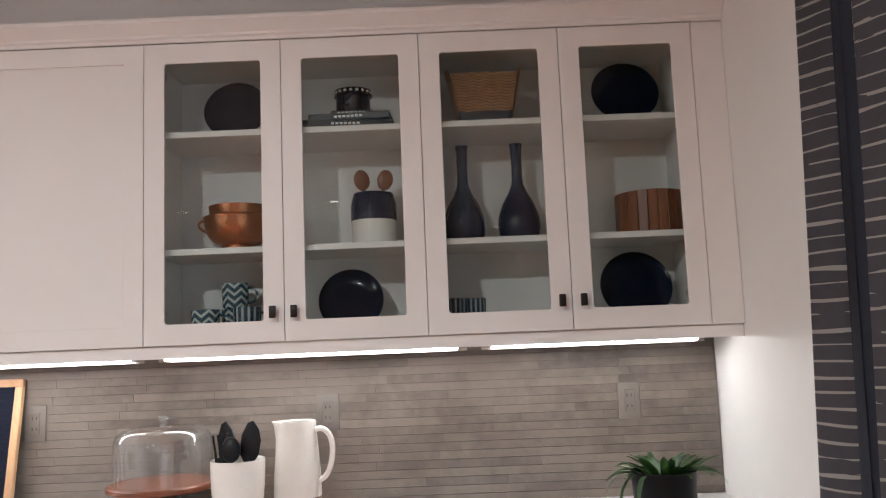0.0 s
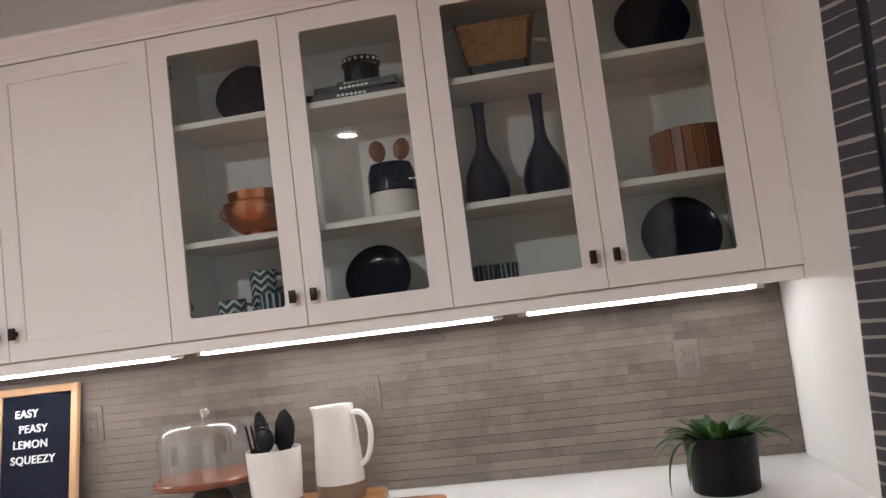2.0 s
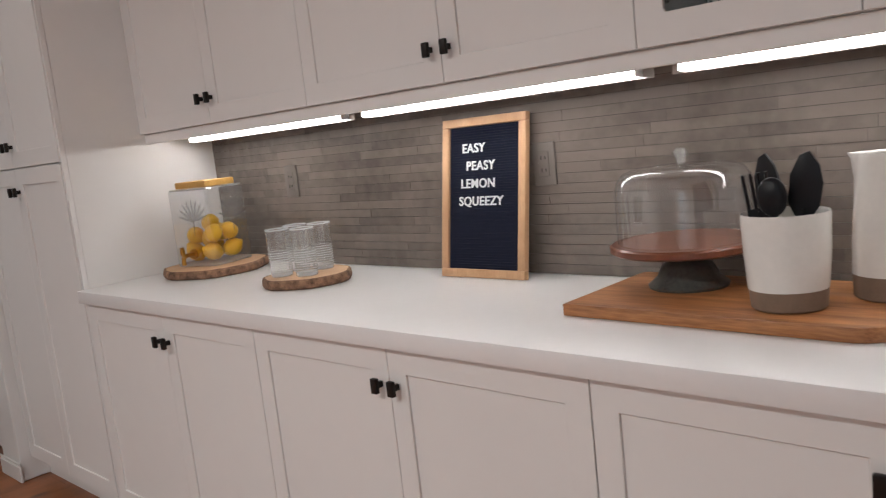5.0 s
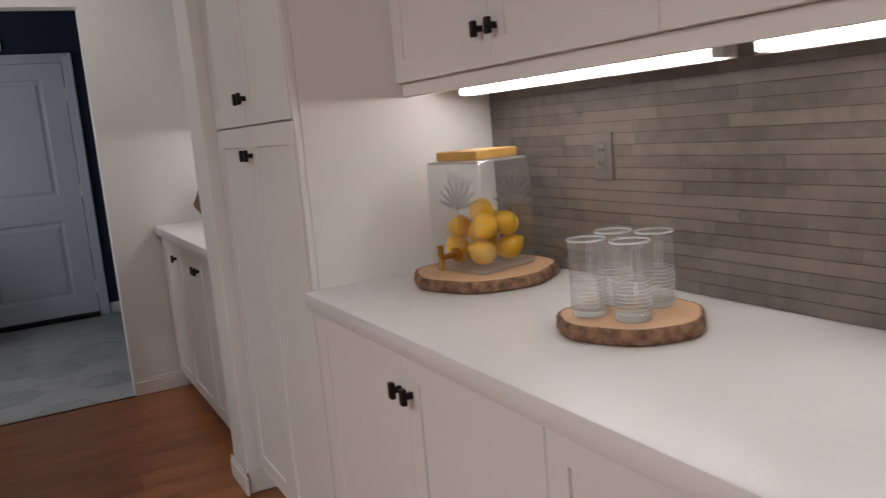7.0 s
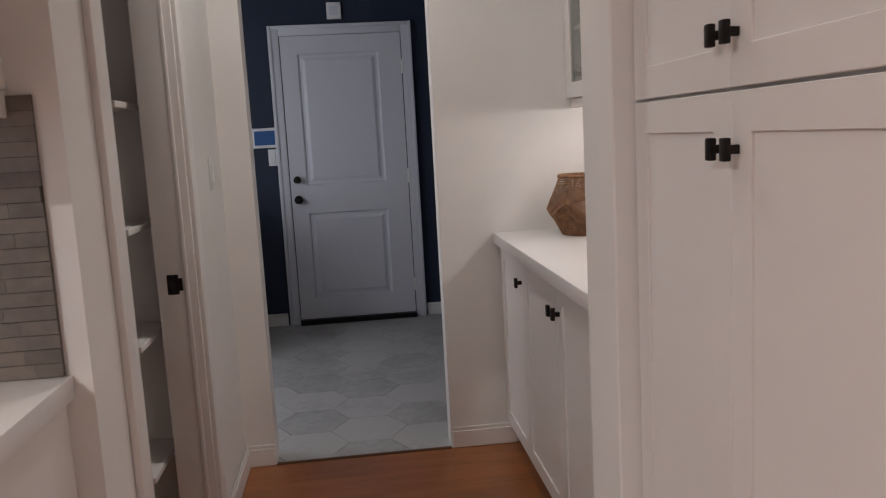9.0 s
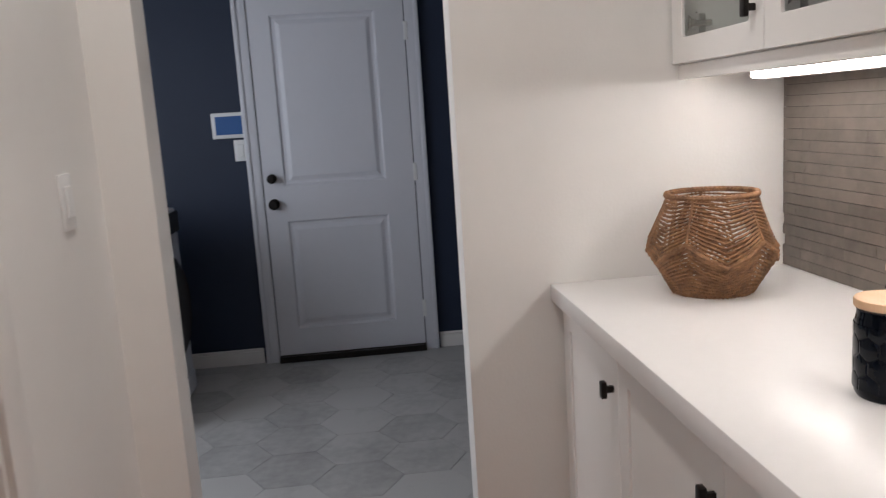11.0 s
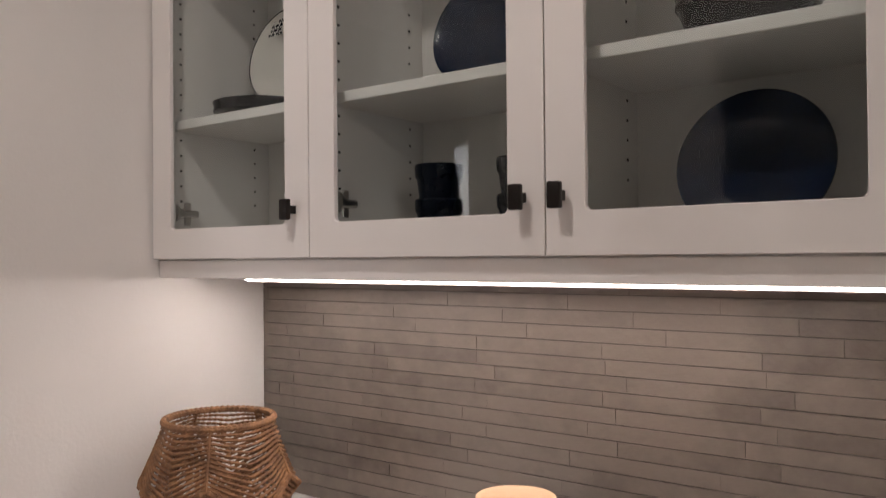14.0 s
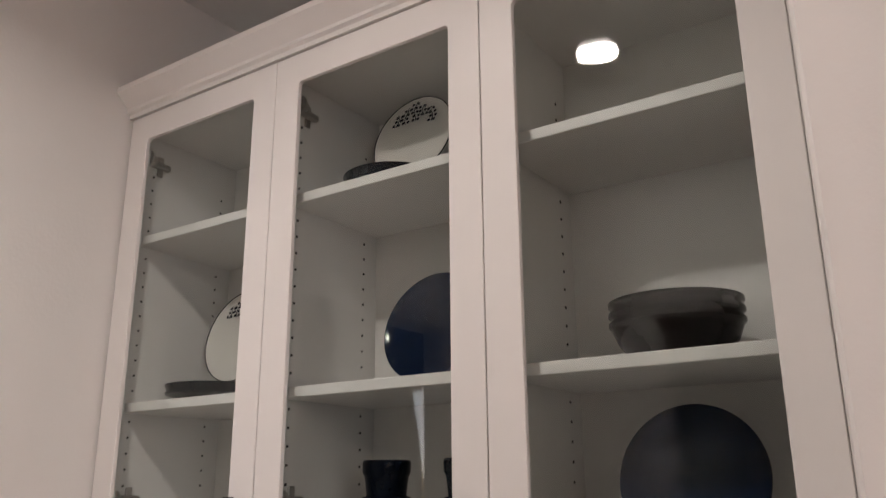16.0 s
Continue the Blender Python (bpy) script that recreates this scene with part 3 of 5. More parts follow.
def shaker(parent, x0, x1, z0, z1, y, glazed=False, rail=0.06, knob_at=None, hinge=None):
    """A framed door whose face lies in the plane y."""
    g = 0.001
    x0, x1, z0, z1 = x0 + g, x1 - g, z0 + g, z1 - g
    d = 0.02
    bm = frame_ring(x0, x1, z0, z1, rail, y, d, 0.009 if glazed else 0.0005, glazed)
    d_ob = part("door", bm, PAINT, parent, "glazed white shaker door" if glazed else "")
    if glazed:
        p = part("pane", box(x0 + rail - 0.008, x1 - rail + 0.008, y + 0.009, y + 0.012, z0 + rail - 0.008, z1 - rail + 0.008), GLASS, d_ob, "clear glass pane")
        p.visible_shadow = False
    else:
        part("panel", box(x0 + rail - 0.004, x1 - rail + 0.004, y + 0.006, y + 0.016, z0 + rail - 0.004, z1 - rail + 0.004), PAINT, d_ob)
    if knob_at:
        knob(d_ob, knob_at[0], knob_at[1], y)
    if hinge is not None:
        s = 1 if hinge < (x0 + x1) / 2 else -1
        for z in (z0 + 0.095, z1 - 0.095):
            b = moved(lathe([(0, 0), (0.0185, 0), (0.0185, 0.004), (0.016, 0.007), (0, 0.008)], 24), pose(hinge + s * 0.026, y + 0.020, z, -90, 0, 0))
            box(min(hinge + s * 0.008, hinge + s * 0.034), max(hinge + s * 0.008, hinge + s * 0.034), y + 0.026, y + 0.042, z - 0.009, z + 0.009, 0.003, bm=b)
            box(min(hinge, hinge + s * 0.014), max(hinge, hinge + s * 0.014), y + 0.034, y + 0.092, z - 0.007, z + 0.007, 0.003, bm=b)
            box(min(hinge, hinge + s * 0.004), max(hinge, hinge + s * 0.004), y + 0.062, y + 0.078, z - 0.024, z + 0.024, 0.0015, bm=b)
            part("hinge", b, STEEL, d_ob, "nickel concealed hinge")
    return d_ob


YU = 3.266      # face of the upper doors
ZU0, ZU1 = 1.447, 2.358


def carcass(parent, x0, x1, shelves=(), parts=(), z1=ZU1, holes=False):
    b = 0.018
    y0, y1 = YU + 0.021, YB - 0.004
    part("side", box(x0, x0 + b, y0, y1, ZU0, z1), PAINT, parent)
    part("side", box(x1 - b, x1, y0, y1, ZU0, z1), PAINT, parent)
    part("bottom", box(x0 + b, x1 - b, y0, y1, ZU0, ZU0 + 0.018), PAINT, parent)
    part("top", box(x0 + b, x1 - b, y0, y1, z1 - 0.03, z1), PAINT, parent)
    part("back", box(x0 + b, x1 - b, y1 - 0.008, y1, ZU0 + 0.018, z1 - 0.03), PAINT, parent)
    cuts = [x0 + b, *[c for p in parts for c in (p - b / 2, p + b / 2)], x1 - b]
    for p in parts:
        part("partition", box(p - b / 2, p + b / 2, y0 + 0.004, y1 - 0.009, ZU0 + 0.018, z1 - 0.03), PAINT, parent)
    for a, c in zip(cuts[::2], cuts[1::2]):
        for z in shelves:
            part("shelf", box(a + 0.001, c - 0.001, y0 + 0.012, y1 - 0.01, z - 0.019, z, 0.0015), PAINT, parent)
        if holes:
            bm = None
            for xx, s in ((a, 1), (c, -1)):
                for yy in (y0 + 0.035, y1 - 0.05):
                    z = ZU0 + 0.12
                    while z < z1 - 0.1:
                        bm = box(xx, xx + s * 0.0012, yy - 0.0022, yy + 0.0022, z, z + 0.0045, bm=bm)
                        z += 0.032
            tagged(part("peg_holes", bm, SLOT, parent, "rows of shelf peg holes"), kind="stuff")


G1 = "upper cabinets above the long counter"
SH = (1.733, 2.092)
e = (-1.614, -1.200, -0.782, -0.361, 0.040)
for i in (0, 2):
    c = thing("glass_cabinet", "white shaker wall cabinet with two glazed doors and filled shelves", "cabinet", G1, at=(0, 0, 0))
    carcass(c, e[i], e[i + 2], SH)
    shaker(c, e[i], e[i + 1], ZU0, ZU1, YU, True, 0.061, (e[i + 1] - 0.031, 1.533), e[i] + 0.018)
    shaker(c, e[i + 1], e[i + 2], ZU0, ZU1, YU, True, 0.061, (e[i + 1] + 0.031, 1.533), e[i + 2] - 0.018)
for x0, xm, x1 in ((-2.686, -2.140, -1.614), (-3.716, -3.213, -2.686)):
    c = thing("wall_cabinet", "white shaker wall cabinet with two closed solid doors", "cabinet", G1)
    part("body", box(x0, x1, YU + 0.021, YB - 0.004, ZU0, ZU1), PAINT, c)
    shaker(c, x0, xm, ZU0, ZU1, YU, False, 0.058, (xm - 0.030, 1.530))
    shaker(c, xm, x1, ZU0, ZU1, YU, False, 0.058, (xm + 0.030, 1.530))


def moulding(x0, x1, z, name="trim_crown"):
    """Crown above the doors: stepped and sloping out."""
    prof = [(YU + 0.02, z), (YU - 0.004, z), (YU - 0.004, z + 0.010), (YU - 0.011, z + 0.015), (YU - 0.011, z + 0.022), (YU - 0.042, z + 0.052), (YU - 0.042, z + 0.064), (YU + 0.02, z + 0.064)]
    b = bmesh.new()
    f = b.faces.new([b.verts.new((x0, yy, zz)) for yy, zz in prof])
    r = bmesh.ops.extrude_face_region(b, geom=[f])
    for v in r["geom"]:
        if isinstance(v, bmesh.types.BMVert):
            v.co.x = x1
    box(x0, x1, YU + 0.02, YB - 0.004, z, z + 0.02, bm=b)
    structure(name, b, PAINT, "white crown moulding on top of the wall cabinets", "trim")


moulding(-3.716, XR - 0.001, ZU1 + 0.002)
structure("trim_filler", box(0.041, XR - 0.001, YU + 0.004, YU + 0.03, 1.447, ZU1, 0.001), PAINT, "white filler strip between cabinet and wall", "trim")


def light_rail(x0, x1):
    structure("trim_light_rail", box(x0, x1, YU + 0.018, YU + 0.036, 1.4095, 1.446, 0.002), PAINT, "white light rail under the wall cabinets", "trim", 30)
    structure("trim_soffit", box(x0, x1, YU + 0.036, YT - 0.002, 1.436, 1.4465), PAINT, "white underside of the wall cabinets", "trim")


light_rail(-3.716, XR - 0.001)


def led(x0, x1):
    """An aluminium channel with an added light-blocking back flange; the diffuser shines down and to the front."""
    b = thing("led_strip", "glowing white under-cabinet LED bar", "led light", "under-cabinet lights", at=((x0 + x1) / 2, 3.435, 1.436))
    h = (x1 - x0) / 2
    bm = box(-h - 0.03, h + 0.03, -0.016, 0.0185, -0.0145, 0, 0.002)
    # unseen flange, added to keep LED light off the top tile rows
    box(-h - 0.03, h + 0.03, 0.0165, 0.0185, -0.0385, -0.0145, bm=bm)
    part("housing", bm, LEDALU, b)
    for s in (-1, 1):
        part("end_cap", box(s * (h + 0.002) - 0.0016, s * (h + 0.002) + 0.0016, -0.016, 0.0165, -0.034, -0.0145, 0.0006), LETTER, b, "white plastic end cap")
    part("diffuser", box(-h, h, -0.016, 0.016, -0.0355, -0.0145, 0.005, seg=3), LEDM, b, "lit frosted diffuser")


for a in ((-3.635, -2.725), (-2.625, -1.71), (-1.605, -0.70), (-0.595, 0.04)):
    led(*a)

# tall cabinet
YF = 2.96
tc = thing("tall_cabinet", "white tall shaker pantry cabinet with four closed doors", "cabinet")
part("body", box(-4.605, -3.716, YF + 0.021, YB - 0.002, 0.10, 2.458), PAINT, tc)
part("end_panel", box(-3.7265, -3.7155, YF + 0.002, YF + 0.02, 0.02, 2.458, 0.001), PAINT, tc)
part("toe_kick", box(-4.605, -3.728, YF + 0.07, YF + 0.09, 0, 0.10), PAINT, tc)
for x0, x1, kx in ((-4.603, -4.178, -4.203), (-4.178, -3.731, -4.153)):
    shaker(tc, x0, x1, 0.105, 1.372, YF, False, 0.062, (kx, 1.283))
    shaker(tc, x0, x1, 1.376, 2.455, YF, False, 0.062, (kx, 1.458))

# base cabinets
G2 = "base cabinets under the long counter"


def base_unit(x0, x1, label, doors=(), drawers=(), group=G2):
    c = thing("base_cabinet", label, "cabinet", group)
    part("body", box(x0, x1, YF + 0.021, YB - 0.004, 0.10, 0.87), PAINT, c)
    part("toe_kick", box(x0, x1, YF + 0.07, YF + 0.085, 0, 0.10), PAINT, c)
    for a, b, k in doors:
        shaker(c, a, b, 0.108, 0.864, YF, False, 0.056, (k, 0.778))
    for z0, z1 in drawers:
        d = shaker(c, x0, x1, z0, z1, YF, False, 0.036 if z1 - z0 < 0.2 else 0.056)
        xm, zh = (x0 + x1) / 2, z1 - 0.075
        bm = tube([(xm - 0.078, YF - 0.03, zh), (xm + 0.078, YF - 0.03, zh)], 0.0062, 12)
        for xx in (xm - 0.042, xm + 0.042):
            tube([(xx, YF - 0.031, zh), (xx, YF, zh)], 0.005, 10, bm=bm)
        part("handle", bm, BLACK, d, "black bar pull")
    return c


base_unit(-3.714, -2.655, "white shaker base cabinet with two closed doors", ((-3.708, -3.16, -3.188), (-3.16, -2.655, -3.132)))
base_unit(-2.654, -1.588, "white shaker base cabinet with two closed doors", ((-2.654, -2.124, -2.151), (-2.124, -1.588, -2.097)))
base_unit(-1.587, -1.071, "white shaker base cabinet with one closed door", ((-1.587, -1.071, -1.108),))
base_unit(-1.070, -0.458, "white drawer base cabinet with black bar pulls", (), ((0.722, 0.864), (0.416, 0.719), (0.108, 0.413)))
base_unit(-0.457, 0.135, "white shaker base cabinet with one closed door", ((-0.457, 0.135, -0.428),))


def counter(name, bm, label):
    t = tagged(part(name, bm, QUARTZ), label, "countertop")
    return t


counter("countertop", box(-3.714, XR - 0.001, 2.935, YB - 0.001, 0.871, CT, 0.002, seg=2), "long white quartz countertop on the base cabinets")

# niche with the second bar
XN0, XN1 = XE, -4.82
G3 = "glazed wall cabinets in the niche"
f = (-6.252, -5.792, -5.329, -4.872)
ZV1 = 2.366
ca = thing("glass_cabinet", "white shaker wall cabinet with one glazed door and plates", "cabinet", G3)
carcass(ca, f[0], f[1], SH, (), ZV1, True)
shaker(ca, f[0], f[1], ZU0, ZV1, YU, True, 0.06, (f[1] - 0.036, 1.532), f[0] + 0.018)
cb = thing("glass_cabinet", "white shaker wall cabinet with two glazed doors and dishes", "cabinet", G3)
carcass(cb, f[1] + 0.001, f[3], SH, (f[2],), ZV1, True)
shaker(cb, f[1], f[2], ZU0, ZV1, YU, True, 0.06, (f[2] - 0.034, 1.529), f[1] + 0.018)
shaker(cb, f[2], f[3], ZU0, ZV1, YU, True, 0.06, (f[2] + 0.027, 1.529))
structure("trim_filler_niche", box(f[3] + 0.0002, XN1 + 0.003, YU + 0.001, YU + 0.03, 1.447, ZV1), PAINT, "white filler strip between cabinet and wall", "trim")
moulding(XN0 + 0.001, XN1 - 0.001, ZV1 + 0.002, "trim_crown_niche")
light_rail(XN0 + 0.002, XN1 - 0.002)
led(-6.15, -4.93)
base_unit(XN0 + 0.003, -5.80, "white shaker base cabinet with one closed door", ((XN0 + 0.02, -5.80, -5.83),), group="base cabinets in the niche")
base_unit(-5.799, XN1 - 0.003, "white shaker base cabinet with two closed doors", ((-5.799, -5.315, -5.345), (-5.315, XN1 - 0.02, -5.287)), group="base cabinets in the niche")
counter("countertop", box(XN0 + 0.002, XN1 - 0.002, 2.935, YB - 0.001, 0.871, CT, 0.002, seg=2), "white quartz countertop in the niche")

# kitchen counter beside the hall, along the wall x = XK
kc = thing("base_cabinet", "white drawer base cabinet beside the hall", "cabinet", at=(XK, 1.79, 0), turn=90)
part("body", box(-3.2, 0, -0.61, -0.002, 0.10, 0.87), PAINT, kc)
part("toe_kick", box(-3.2, -0.002, -0.56, -0.54, 0, 0.10), PAINT, kc)
part("end_panel", box(0.0, 0.012, -0.61, -0.002, 0, 0.87), PAINT, kc)
for a in range(4):
    for z0, z1 in ((0.722, 0.864), (0.416, 0.719), (0.108, 0.413)):
        shaker(kc, -0.78 * (a + 1), -0.78 * a, z0, z1, -0.632, False, 0.036)
counter("countertop", box(XK + 0.001, -3.895, -1.42, 1.82, 0.871, CT, 0.002, seg=2), "white quartz kitchen countertop beside the hall")
ku = thing("wall_cabinet", "white shaker kitchen wall cabinet with closed doors", "cabinet", at=(XK, 1.765, 0), turn=90)
part("body", box(-3.1, 0, -0.30, -0.002, 1.45, 2.45), PAINT, ku)
part("light_rail", box(-3.1, 0.0, -0.30, -0.002, 1.40, 1.449, 0.002), PAINT, ku)
for a in range(6):
    shaker(ku, -0.5 * (a + 1), -0.5 * a, 1.452, 2.448, -0.322, False, 0.06)


# ---- wall outlets ----
def outlet(at, turn=0.0):
    o = thing("wall_outlet", "greige duplex wall outlet on the tiled splashback", "outlet", "outlets", at=at, turn=turn)
    part("plate", box(-0.036, 0.036, -0.006, 0, -0.058, 0.058, 0.003, seg=2), IVORY, o)
    part("insert", box(-0.017, 0.017, -0.0085, -0.006, -0.034, 0.034, 0.001), IVORY, o)
    for z in (-0.017, 0.017):
        bm = box(-0.008, -0.0055, -0.0092, -0.0085, z - 0.005, z + 0.005)
        box(0.0055, 0.008, -0.0092, -0.0085, z - 0.004, z + 0.004, bm=bm)
        part("slots", bm, SLOT, o)


for x in (-3.207, -2.075, -1.125, -0.153):
    outlet((x, YT - 0.0045, 1.217))
ks = thing("dimmer_switch", "greige wall plate with a white lit rocker on the tiles", "light switch", at=(XK + 0.0125, 1.635, 1.20), turn=90)
part("plate", box(-0.058, 0.058, -0.006, 0, -0.06, 0.06, 0.003, seg=2), IVORY, ks, "greige cover plate")
part("rocker", box(0.006, 0.040, -0.010, -0.006, -0.034, 0.034, 0.002), IVORY, ks)
part("indicator", box(0.010, 0.036, -0.0115, -0.010, 0.004, 0.026, 0.001), WHITEPL, ks, "white rocker face")


# ---- dishes and ornaments ----
def plate(name, at, r, lean, material, label, group="", turn=0.0):
    """A plate stood on its rim, leaning back by lean degrees."""
    t = thing(name, label, "plate", group, at=at, turn=turn)
    prof = [(0, 0.0), (r * 0.55, 0.0), (r * 0.6, 0.003), (r * 0.9, 0.009), (r, 0.015), (r, 0.019), (r * 0.9, 0.0135), (r * 0.62, 0.007), (r * 0.5, 0.0055), (0, 0.005)]
    bm = lathe(prof, 56)
    # the eating face looks towards -y
    bm.transform(pose(0, 0, r * math.cos(radians(lean)) + 0.001, 90 - lean, 0, 0))
    part("dish", bm, material, t)
    return t


def stand(parent, w=0.05):
    bm = None
    for s in (-w, w):
        bm = tube([(s, -0.03, 0.03), (s, -0.028, 0.004), (s, 0.05, 0.004), (s * 0.4, 0.03, 0.09)], 0.002, 6, bm=bm)
    part("easel", bm, BLACK, parent, "thin black wire easel")


Z0, Z1, Z2 = ZU0 + 0.0185, SH[0] + 0.0005, SH[1] + 0.0005
for x, z, r in ((-1.382, Z2, 0.102), (-1.026, Z0, 0.102), (-0.128, Z2, 0.108), (-0.133, Z0, 0.112)):
    p = plate("display_plate", (x, 3.455, z), r, 16, NAVYCER, "glossy dark navy plate stood upright on a shelf", "upright navy plates")
    stand(p)


def revolve_thing(name, at, prof, material, label, category, group="", seg=40, part_name="body"):
    t = thing(name, label, category, group, at=at)
    part(part_name, lathe(prof, seg), material, t)
    return t


def cup_profile(r0, r1, h, w=0.003):
    return [(0, 0), (r0 * 0.85, 0), (r0, 0.004), (r1, h), (r1 - w * 0.5, h + 0.001), (r1 - w, h), (r0 - w, 0.008), (0, 0.007)]


def bowl_profile(r0, r1, h, w=0.005):
    pts = [(0, 0), (r0, 0), (r0, 0.006)]
    for k in range(1, 8):
        a = k / 7 * math.pi / 2
        pts.append((r0 + (r1 - r0) * math.sin(a), 0.006 + (h - 0.006) * (1 - math.cos(a))))
    inner = [(max(r - w, 0.001), z + w * 0.4) for r, z in reversed(pts[2:])]
    return pts + inner + [(0, 0.012)]


# copper bowls
foot = [(0, 0), (0.056, 0), (0.057, 0.004), (0.051, 0.020)]
wall = [(0.051 + 0.055 * math.sin(k / 10 * math.pi / 2), 0.020 + 0.082 * (1 - math.cos(k / 10 * math.pi / 2))) for k in range(1, 11)]
b1 = revolve_thing("copper_bowl", (-1.372, 3.42, Z1), foot + wall + [(0.108, 0.106), (0.106, 0.108), (0.103, 0.104), (0.088, 0.07), (0.05, 0.03), (0, 0.028)], COPPER, "polished copper footed bowl on a shelf", "bowl", seg=56)
part("handle", tube([(-0.100, 0, 0.103), (-0.124, 0, 0.098), (-0.126, 0, 0.080), (-0.096, 0, 0.062)], 0.0045, 8), COPPER, b1)
revolve_thing("copper_bowl", (-1.368, 3.42, Z1 + 0.045), [(0, 0), (0.055, 0.002), (0.078, 0.03), (0.090, 0.062), (0.094, 0.090), (0.095, 0.095), (0.092, 0.095), (0.086, 0.06), (0.07, 0.026), (0, 0.008)], COPPER, "polished copper bowl nested in a larger one", "bowl", seg=56)


def mug(at, material, label, turn, h=0.078, r=0.043):
    m = thing("mug", label, "mug", "patterned mugs", at=at, turn=turn)
    b = part("body", lathe(cup_profile(r * 0.92, r, h), 40), material, m)
    part("handle", tube([(r - 0.004, 0, h * 0.82), (r + 0.016, 0, h * 0.8), (r + 0.026, 0, h * 0.55), (r + 0.02, 0, h * 0.28), (r - 0.005, 0, h * 0.2)], 0.0045, 8), material, m)


mug((-1.392, 3.45, Z0), ZIGZAG, "white and teal zigzag mug on a shelf", 15, 0.09)
mug((-1.392, 3.45, Z0 + 0.092), ZIGZAG, "white and teal zigzag mug stacked on another", 10)
mug((-1.455, 3.345, Z0), ZIGZAG, "white and teal zigzag mug on a shelf", 0, 0.085)
mug((-1.335, 3.37, Z0), FLUTE, "blue and white striped mug on a shelf", 20, 0.09)

# books with a beaded pot on top
def book(at, w, d, h, turn, material, label):
    b = thing("book", label, "book", "books on the shelf", at=at, turn=turn)
    bm = box(-w / 2, w / 2, -d / 2, d / 2, 0, 0.003, 0.001)
    box(-w / 2, w / 2, -d / 2, d / 2, h - 0.003, h, 0.001, bm=bm)
    box(-w / 2, w / 2, -d / 2, -d / 2 + 0.003, 0.003, h - 0.003, bm=bm)
    part("cover", bm, material, b)
    part("pages", box(-w / 2 + 0.004, w / 2 - 0.004, -d / 2 + 0.0035, d / 2 - 0.003, 0.0032, h - 0.0032), PAGES, b)
    bm = None
    for k in range(7):
        bm = box(-0.045 + k * 0.013, -0.036 + k * 0.013, -d / 2 - 0.0006, -d / 2, h * 0.35, h * 0.65, bm=bm)
    part("title", bm, LETTER, b, "pale lettering on the spine")


book((-1.02, 3.42, Z2), 0.29, 0.2, 0.024, 4, BOOKC, "large dark book lying on a shelf")
book((-1.0, 3.42, Z2 + 0.0245), 0.25, 0.19, 0.022, -3, BOOKC, "large dark book lying on another book")
book((-1.0, 3.42, Z2 + 0.047), 0.13, 0.14, 0.014, 2, BOOKC, "small dark book with pale pages")
bp = revolve_thing("beaded_pot", (-1.0, 3.42, Z2 + 0.0615), [(0, 0), (0.05, 0), (0.055, 0.02), (0.054, 0.055), (0.06, 0.06), (0.06, 0.078), (0.054, 0.08), (0.05, 0.05), (0, 0.04)], BLACKCER, "black pot with a pale beaded rim", "pot")
bm = None
for k in range(20):
    a = 2 * math.pi * k / 20
    bm = lathe([(0, -0.0055), (0.005, -0.002), (0.005, 0.002), (0, 0.0055)], 8, bm, (0.0605 * math.cos(a), 0.0605 * math.sin(a), 0.069))
part("beads", bm, CREAM, bp, "pale beads round the rim")

# utensil crock in the cabinet
ck = revolve_thing("utensil_crock", (-0.945, 3.42, Z1), [(0, 0), (0.066, 0), (0.07, 0.004), (0.071, 0.078)], CREAM, "navy and white crock with wooden spoons", "crock")
part("glaze_band", lathe([(0.0712, 0.078), (0.0725, 0.079), (0.072, 0.13), (0.064, 0.158), (0.062, 0.165), (0.056, 0.164), (0.058, 0.15), (0.062, 0.08), (0, 0.075)], 40), NAVYCER2, ck, "glossy navy upper half")
def spoon(name, parent, x, y, z, h, w, tilt, turn, material):
    bm = tube([(0, 0, 0), (0, 0, h * 0.6)], 0.005, 8)
    b = bmesh.new()
    bmesh.ops.create_uvsphere(b, u_segments=16, v_segments=10, radius=1.0)
    b.transform(Matrix.Translation((0, 0, h * 0.6 + w * 1.1)) @ Matrix.Diagonal((w, 0.008, w * 1.35, 1)))
    join(bm, b)
    bm.transform(pose(x, y, z, 0, tilt, turn))
    return part(name, bm, material, parent)


for x, tl in ((-0.03, -10), (0.028, 12)):
    s = thing("wooden_spoon", "reddish wooden spoon standing in a crock", "spoon", "wooden spoons", at=(-0.945 + x * 0.4, 3.42, Z1 + 0.08))
    spoon("spoon_blade", s, 0, 0, 0, 0.175, 0.025, tl, 10, ACACIAV)

# wicker basket with ears
wb = thing("wicker_basket", "small wicker basket with a dark base and two ears", "basket", at=(-0.583, 3.42, Z2))
def frustum(x0, y0, x1, y1, z0, z1):
    b = bmesh.new()
    lo = [b.verts.new((sx * x0, sy * y0, z0)) for sx, sy in ((-1, -1), (1, -1), (1, 1), (-1, 1))]
    hi = [b.verts.new((sx * x1, sy * y1, z1)) for sx, sy in ((-1, -1), (1, -1), (1, 1), (-1, 1))]
    b.faces.new(lo)
    for k in range(4):
        b.faces.new((lo[k], lo[(k + 1) % 4], hi[(k + 1) % 4], hi[k]))
    bmesh.ops.bevel(b, geom=[q for q in b.edges if abs(q.verts[0].co.z - q.verts[1].co.z) > 0.01], offset=0.012, segments=3, affect="EDGES", profile=0.5)
    return b


